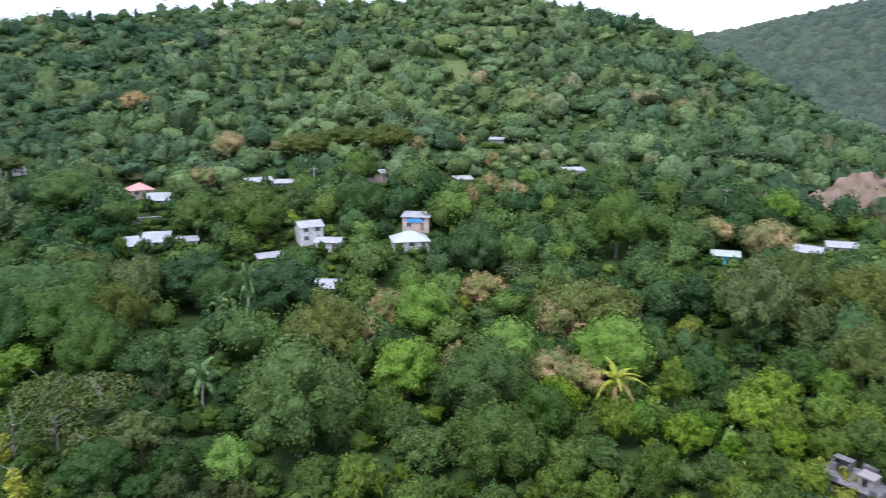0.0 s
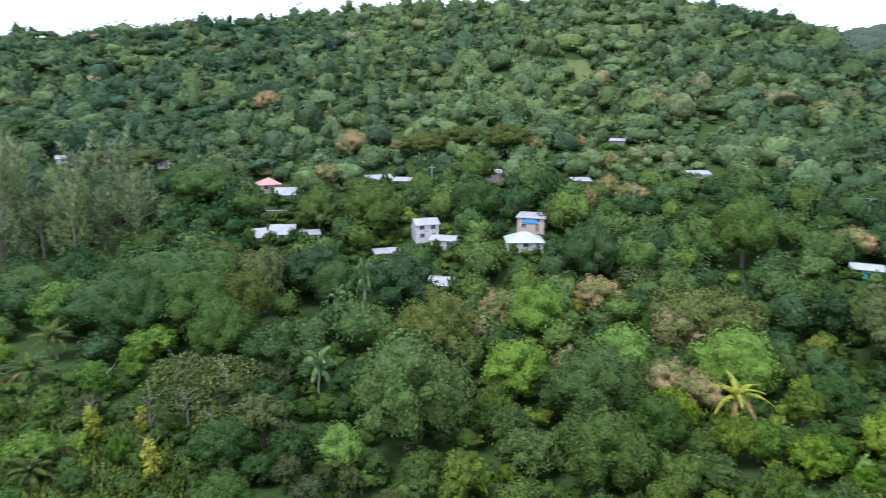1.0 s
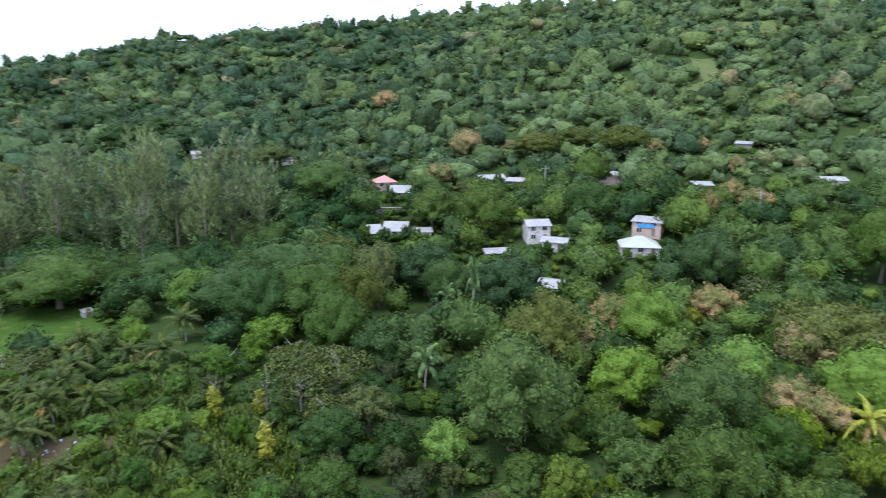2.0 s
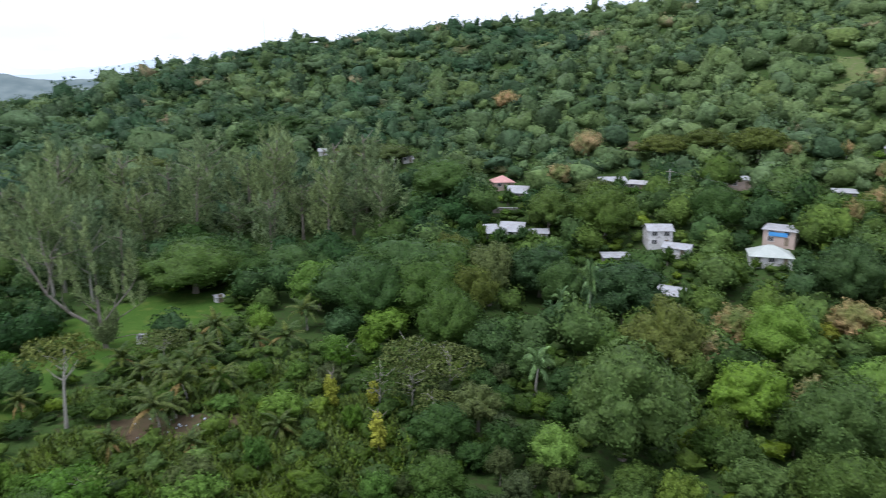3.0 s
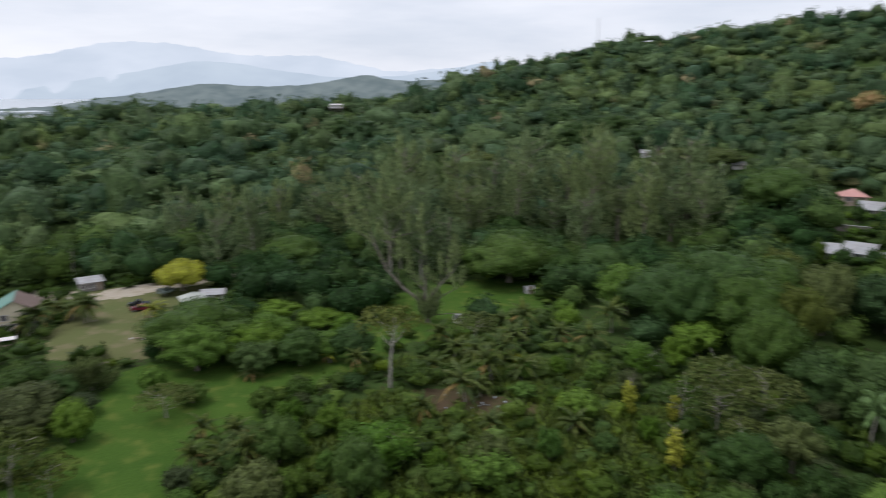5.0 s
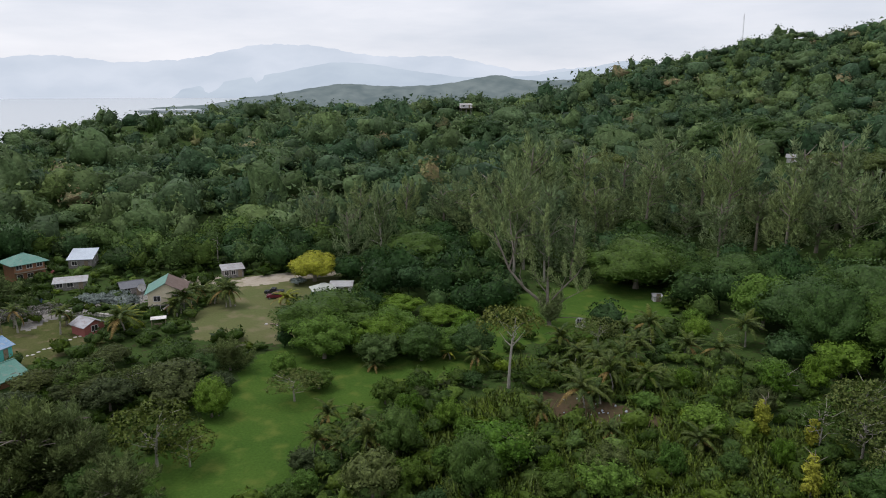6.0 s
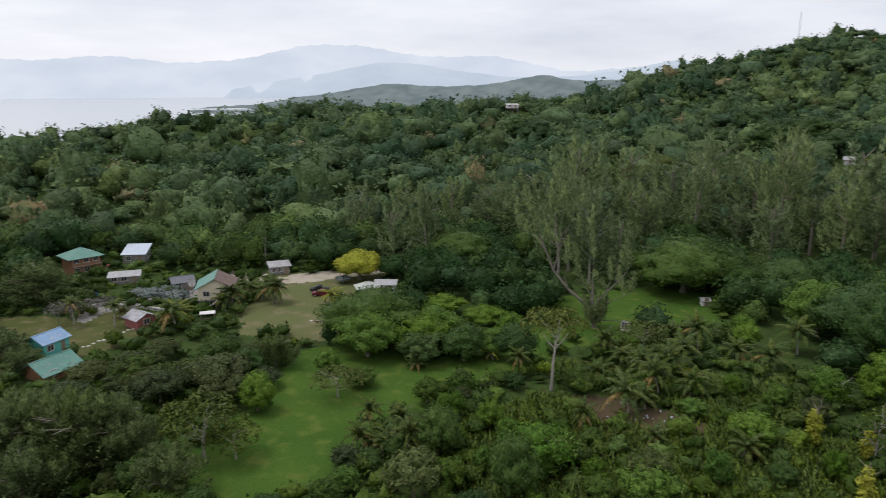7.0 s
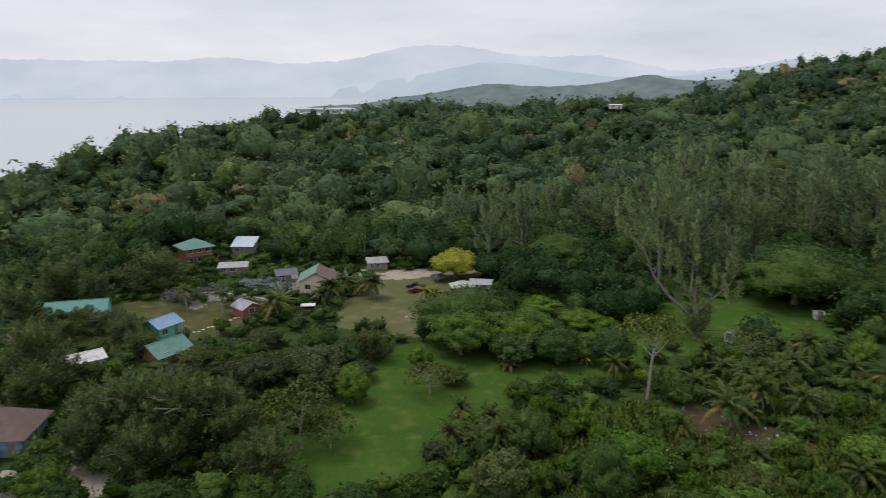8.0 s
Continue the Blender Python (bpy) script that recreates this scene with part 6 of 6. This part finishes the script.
plant([palm_kind("silver_palm", "pale silvery palm behind the mango trees", 5.0, 15, 3.2, 0.8, LEAF_SILVER, 513, "", 0.25)], [(-123, 152, 3.4)], 35, 3.2)
bananas = [palm_kind("banana_plant", "banana plant with broad split pale green leaves", 2.6, 9, 3.2, 0.95, LEAF_BANANA, 520 + k, "banana plants", 0.35, 0.2, False) for k in range(2)]
plant(bananas, [(a, b, c, 1.9) for a, b, c in BANANAS], 15, 3.2)

# ---- vine-clad trunks with yellow leaves ----
vines = []
for k in range(2):
    v = crown(530 + k, 1.25, 6.4, 14, 1100, 0.36, 0.28, low=-0.95, tilt=0.8, fat=1.3)
    vines.append(make_tree("vine_clad_trunk", "dead trunk wrapped in yellow-leaved vine", "tree", "vine-clad trunks", trunk_arrays(530 + k, 7.0, 0.16, 1.6, 4, 0.7), lifted(v, 0.6), MAT_BARK, LEAF_YELLOW))
plant(vines, VINES, 16, 1.6, 0.15)
plant_sized(YOUNGS, 44, "broadleaf_tree", "round-crowned tree in young yellow-green leaf", "tree", "young green trees", 3, 596, LEAF_YOUNG)
silver = kinds_of("silver_tree", "low silvery grey-leaved tree", "tree", "silver trees", 2, 540, LEAF_SILVER, radius=4.0, height=3.6, lift=1.4, n=1300)
plant(silver, ((-172, 4, 3.6), (-176, -1, 3.4), (-181, 3, 3.2), (-183, -4, 3.0), (-175, 45, 2.6)), 17, 4.0)

plant(kinds_of("garden_bush", "rounded green bush beside a hillside house", "bush", "garden bushes", 3, 546, LEAF_FRESH, radius=2.5, height=3.6, lift=0.1, lumps=14, n=420, length=0.36, width=0.27), bushes_by([h for h in HOUSE_SPOTS if h[0] > -130 and 120 < math.hypot(h[0], h[1]) < 330 and 5 < h[2] < 12 and not 0 < math.degrees(math.atan2(-h[0], h[1])) < 12], 30), 31, 2.5)

small_bushes = [(*on_land(az, el), r) for az, el, r in ((23.4, -12.7, 2.2), (21.4, -12.5, 2.4), (20.9, -12.7, 1.9), (24.9, -12.4, 2.3), (22.7, -9.3, 2.2), (15.3, -8.0, 2.4), (13.9, -8.1, 2.0), (10.2, -13.3, 1.7), (8.6, -13.3, 2.0), (3.6, -13.3, 1.8), (1.7, -13.4, 1.8), (-28.6, -12.5, 2.4), (-27.0, -12.8, 2.2), (-9.9, -7.2, 2.3), (-30.5, -12.0, 2.3))]
plant(kinds_of("garden_bush", "leafy dark green bush before a hillside house", "bush", "garden bushes", 2, 606, LEAF_MANGO, radius=2.5, height=4.4, lift=0.2, lumps=14, n=420, length=0.36, width=0.27), small_bushes, 45, 2.5)
plant(kinds_of("small_tree", "small dark tree half hiding a zinc-roofed house", "tree", "trees before the houses", 3, 612, LEAF_MANGO, radius=2.7, height=5.4, lift=0.6, lumps=18, n=620, length=0.38, width=0.28), [(*on_land(az, el), r, h) for az, el, r, h in ((23.35, -12.75, 2.4, 1.15), (21.5, -12.6, 2.6, 1.1), (20.7, -12.9, 2.4, 1.25), (25.0, -12.7, 2.6, 1.2), (22.8, -9.4, 2.3, 1.0), (14.1, -8.3, 2.6, 1.1), (12.9, -14.5, 2.4, 1.0), (8.5, -17.2, 2.4, 1.1), (10.0, -13.6, 2.0, 0.8))], 46, 2.7)

# ---- woods between them ----
AZ0, AZ1 = -37, 111
near_kinds = (kinds_of("broadleaf_tree", "middle-sized broadleaf tree in green leaf", "tree", "valley trees", 3, 560, LEAF_VALLEY, n=1900, height=7.6, lift=1.4)
              + kinds_of("tall_broadleaf_tree", "tall open broadleaf tree with layered crown", "tree", "valley trees", 2, 570, LEAF_VALLEY, n=1900, fat=0.55, height=9.0, lift=1.6, tilt=0.9))
x, y, rng = scatter(13, 6.0, 46, 118, AZ0, AZ1, reach=0.55)
grown = np.where(np.degrees(np.arctan2(-x, y)) < 32, rng.uniform(2.6, 4.4, len(x)), rng.uniform(2.3, 4.0, len(x)))
near_rows = [(float(a), float(b), float(c)) for a, b, c in zip(x, y, grown)]
plant(near_kinds, [r for r in near_rows if math.atan2(-r[0], r[1]) < radians(14)], 18, 5.0, 0.2)
deep_kinds = (kinds_of("broadleaf_tree", "middle-sized broadleaf tree in deep green leaf", "tree", "deep green trees", 2, 580, LEAF_MANGO, n=1900, height=6.6, lift=1.0)
              + kinds_of("tall_broadleaf_tree", "open-crowned tree in dark olive leaf", "tree", "deep green trees", 1, 586, LEAF_DARKOLIVE, n=1300, fat=0.52, height=8.6, lift=2.2, tilt=0.9))
plant(deep_kinds, [r for r in near_rows if math.atan2(-r[0], r[1]) >= radians(14)], 19, 5.0, 0.2)
mid_protos = [with_trunk(crown(200 + k, 4.9, 8.4, 16, 420, 0.62, 0.46, fat=0.74, level=1, tilt=0.65, ragged=0.3, low=-0.65), 5, 1.2) for k in range(10)]
x, y, rng = scatter(14, 6.8, 118, 240, AZ0, AZ1, reach=0.8)
grown = np.clip(rng.lognormal(-0.1, 0.26, len(x)), 0.5, 1.35)
grown = np.where(np.hypot(x + 131, y - 29) < 6, 0.42, grown)  # young growth beside the yard
mass("valley_woods", mid_protos, x, y, grown, rng, LEAF_VALLEYWOODS, "dense mixed trees on the valley floor and lower slopes", "woods", -0.8)
def hill_protos(seed, leaf, count):
    """Crowns of the hill woods: mostly round, some flat and spreading, some tall."""
    made = [lifted(crown(seed + k, 6.0, 9.0, 15, count, leaf, leaf * 0.78, fat=0.72, level=1, tilt=0.75, ragged=0.48, low=-0.7, rough=0.18), -0.4) for k in range(9)]
    made += [lifted(crown(seed + 10 + k, 7.4, 7.4, 17, count, leaf, leaf * 0.78, fat=0.62, level=1, tilt=0.7, ragged=0.42, low=-0.6, rough=0.16), 0.3) for k in range(3)]
    return made + [lifted(crown(seed + 16 + k, 4.2, 11.0, 11, count, leaf, leaf * 0.78, fat=0.85, level=1, tilt=0.6, ragged=0.3, low=-0.8), -0.3) for k in range(3)]


x, y, rng = scatter(11, 7.2, 236, 760, AZ0, AZ1, reach=0.35)
az = np.degrees(np.arctan2(-x, y))
keep = np.hypot(x, y) < soft_interp(az, CREST_R) + 25 + 110 * smooth(56, 66, az)
x, y = x[keep], y[keep]
az = np.degrees(np.arctan2(-x, y))
big = smooth(40, 54, az)
keep = rng.uniform(0, 1, len(x)) > 0.42 * big
x, y, big = x[keep], y[keep], big[keep]
crest = smooth(-30, 5, np.hypot(x, y) - soft_interp(np.degrees(np.arctan2(-x, y)), CREST_R))
size = np.clip(rng.lognormal(-0.2, 0.4, len(x)), 0.35, 1.9) * (1 - 0.3 * crest) * (1 + 0.42 * big)
low = np.hypot(x, y) < 400
mass("hillside_woods", hill_protos(100, 0.8, 150), x[low], y[low], size[low], rng, LEAF_HAZED_WOODS, "dense mixed tropical woods covering the lower hillside", "woods", -1.3, fresh=0.08)
mass("hilltop_woods", hill_protos(170, 0.95, 90), x[~low], y[~low], size[~low], rng, LEAF_HAZED_WOODS, "dense mixed tropical woods up to the hilltop", "woods", -1.3, fresh=0.09)


def far_canopy():
    """The closed canopy of a far hill: one sheet of domes, a crown each."""
    turns, rings = np.radians(np.arange(-37.5, -10.5, 0.2)), np.arange(600, 1260, 3.6)
    rr, aa = np.meshgrid(rings, turns, indexing="ij")
    x, y = -np.sin(aa) * rr, np.cos(aa) * rr
    cell, best, tone = 11.5, np.full(x.shape, 99.0), np.zeros(x.shape)
    height = np.zeros(x.shape)
    for i in (-1, 0, 1):
        for j in (-1, 0, 1):
            gx, gy = np.floor(x / cell) + i, np.floor(y / cell) + j
            h1, h2, h3 = (np.mod(np.sin(gx * p + gy * q) * 43758.5453, 1.0) for p, q in ((12.9898, 78.233), (39.346, 11.135), (73.156, 52.235)))
            d = np.hypot(x - (gx + 0.15 + 0.7 * h1) * cell, y - (gy + 0.15 + 0.7 * h2) * cell)
            near = d < best
            best, tone = np.where(near, d, best), np.where(near, h3, tone)
            height = np.maximum(height, (7.5 + 5.0 * h3) * np.sqrt(np.maximum(0.0, 1 - (d / 7.8) ** 2)))
    z = land(x, y) + height + 0.5 * waves(x, y, 1.1, 5)
    verts, n, m = np.stack([x, y, z], -1).reshape(-1, 3), len(turns), len(rings)
    k = (np.arange(m - 1)[:, None] * n + np.arange(n - 1)[None]).ravel()
    faces = np.concatenate([np.stack([k, k + n, k + 1], 1), np.stack([k + 1, k + n, k + n + 1], 1)])
    ob = triangles("far_hill_woods", verts, faces[:, ::-1], LEAF_HAZED_FARWOODS, None, tone.ravel())
    tagged(ob, "dark closed woods on a far hill", "woods", kind="stuff")


far_canopy()
shrub_protos = [crown(230 + k, 2.1, 2.6, 6, 46, 0.5, 0.34, tilt=0.8, level=1, low=-0.2, rough=0.1) for k in range(8)]
x, y, rng = scatter(15, 4.4, 45, 236, AZ0, AZ1, tall=False)
near_house = np.zeros(len(x), bool)
for hx, hy, hw in HOUSE_SPOTS:
    near_house |= np.hypot(x - hx, y - hy) < hw + 10
keep = near_house | (np.hypot(x, y) < np.where(x > 0, 168, 130))
for poly in CLEAR + SCRUB:
    cx, cy = sum(p[0] for p in poly) / len(poly), sum(p[1] for p in poly) / len(poly)
    keep |= inside([(cx + (a - cx) * 1.35, cy + (b - cy) * 1.35) for a, b in poly], x, y)
x, y = x[keep], y[keep]
mass("undergrowth", shrub_protos, x, y, rng.uniform(0.6, 1.45, len(x)), rng, LEAF_SHRUB, "low green shrubs and saplings between the trees", "shrubs", -0.2, fresh=-0.12)


def tuft(seed):
    """Tall grass: blades that bend out of one root."""
    rng = np.random.default_rng(seed)
    v, n = [], []
    for k in range(18):
        a, reach, h = rng.uniform(0, 6.283), rng.uniform(0.3, 0.9), rng.uniform(0.5, 1.2)
        out, w = np.array([math.cos(a), math.sin(a), 0]), np.array([-math.sin(a), math.cos(a), 0]) * 0.13
        p = np.array([rng.normal(0, 0.5), rng.normal(0, 0.5), 0])
        v += [p - w, p + w, p + out * reach + (0, 0, h)]
        n += [(0.35 * out[0], 0.35 * out[1], 0.94)] * 3
    v, n, f = np.array(v), np.array(n), np.arange(54).reshape(-1, 3)
    return v, turned_to(v, f, n), n


x, y, rng = scatter(16, 1.25, 45, 125, 25, AZ1, tall=False)
low = inside(SCRUB[1], x, y) | inside(SCRUB[2], x, y)
x, y = x[low], y[low]
mass("tall_grass", [tuft(k) for k in range(6)], x, y, rng.uniform(1.0, 1.9, len(x)), rng, LEAF_GRASS, "tall rough grass among low scrub", "grass", fresh=-0.15)


# rubbish on the soil clearing
rng = np.random.default_rng(91)
bits = []
for k in range(26):
    v = ICO0[0] * rng.uniform(0.08, 0.26, 3) * (1 + rng.uniform(-0.3, 0.3, (12, 1)))
    px, py = -81 + rng.normal(0, 3.2), 68 + rng.normal(0, 2.2)
    bits.append((v + (px, py, float(land(px, py)) + 0.12), ICO0[1]))
tagged(triangles("litter", *joined(bits), MAT_BLUEGREY), "pale crumpled litter strewn over bare soil", "litter", kind="stuff")
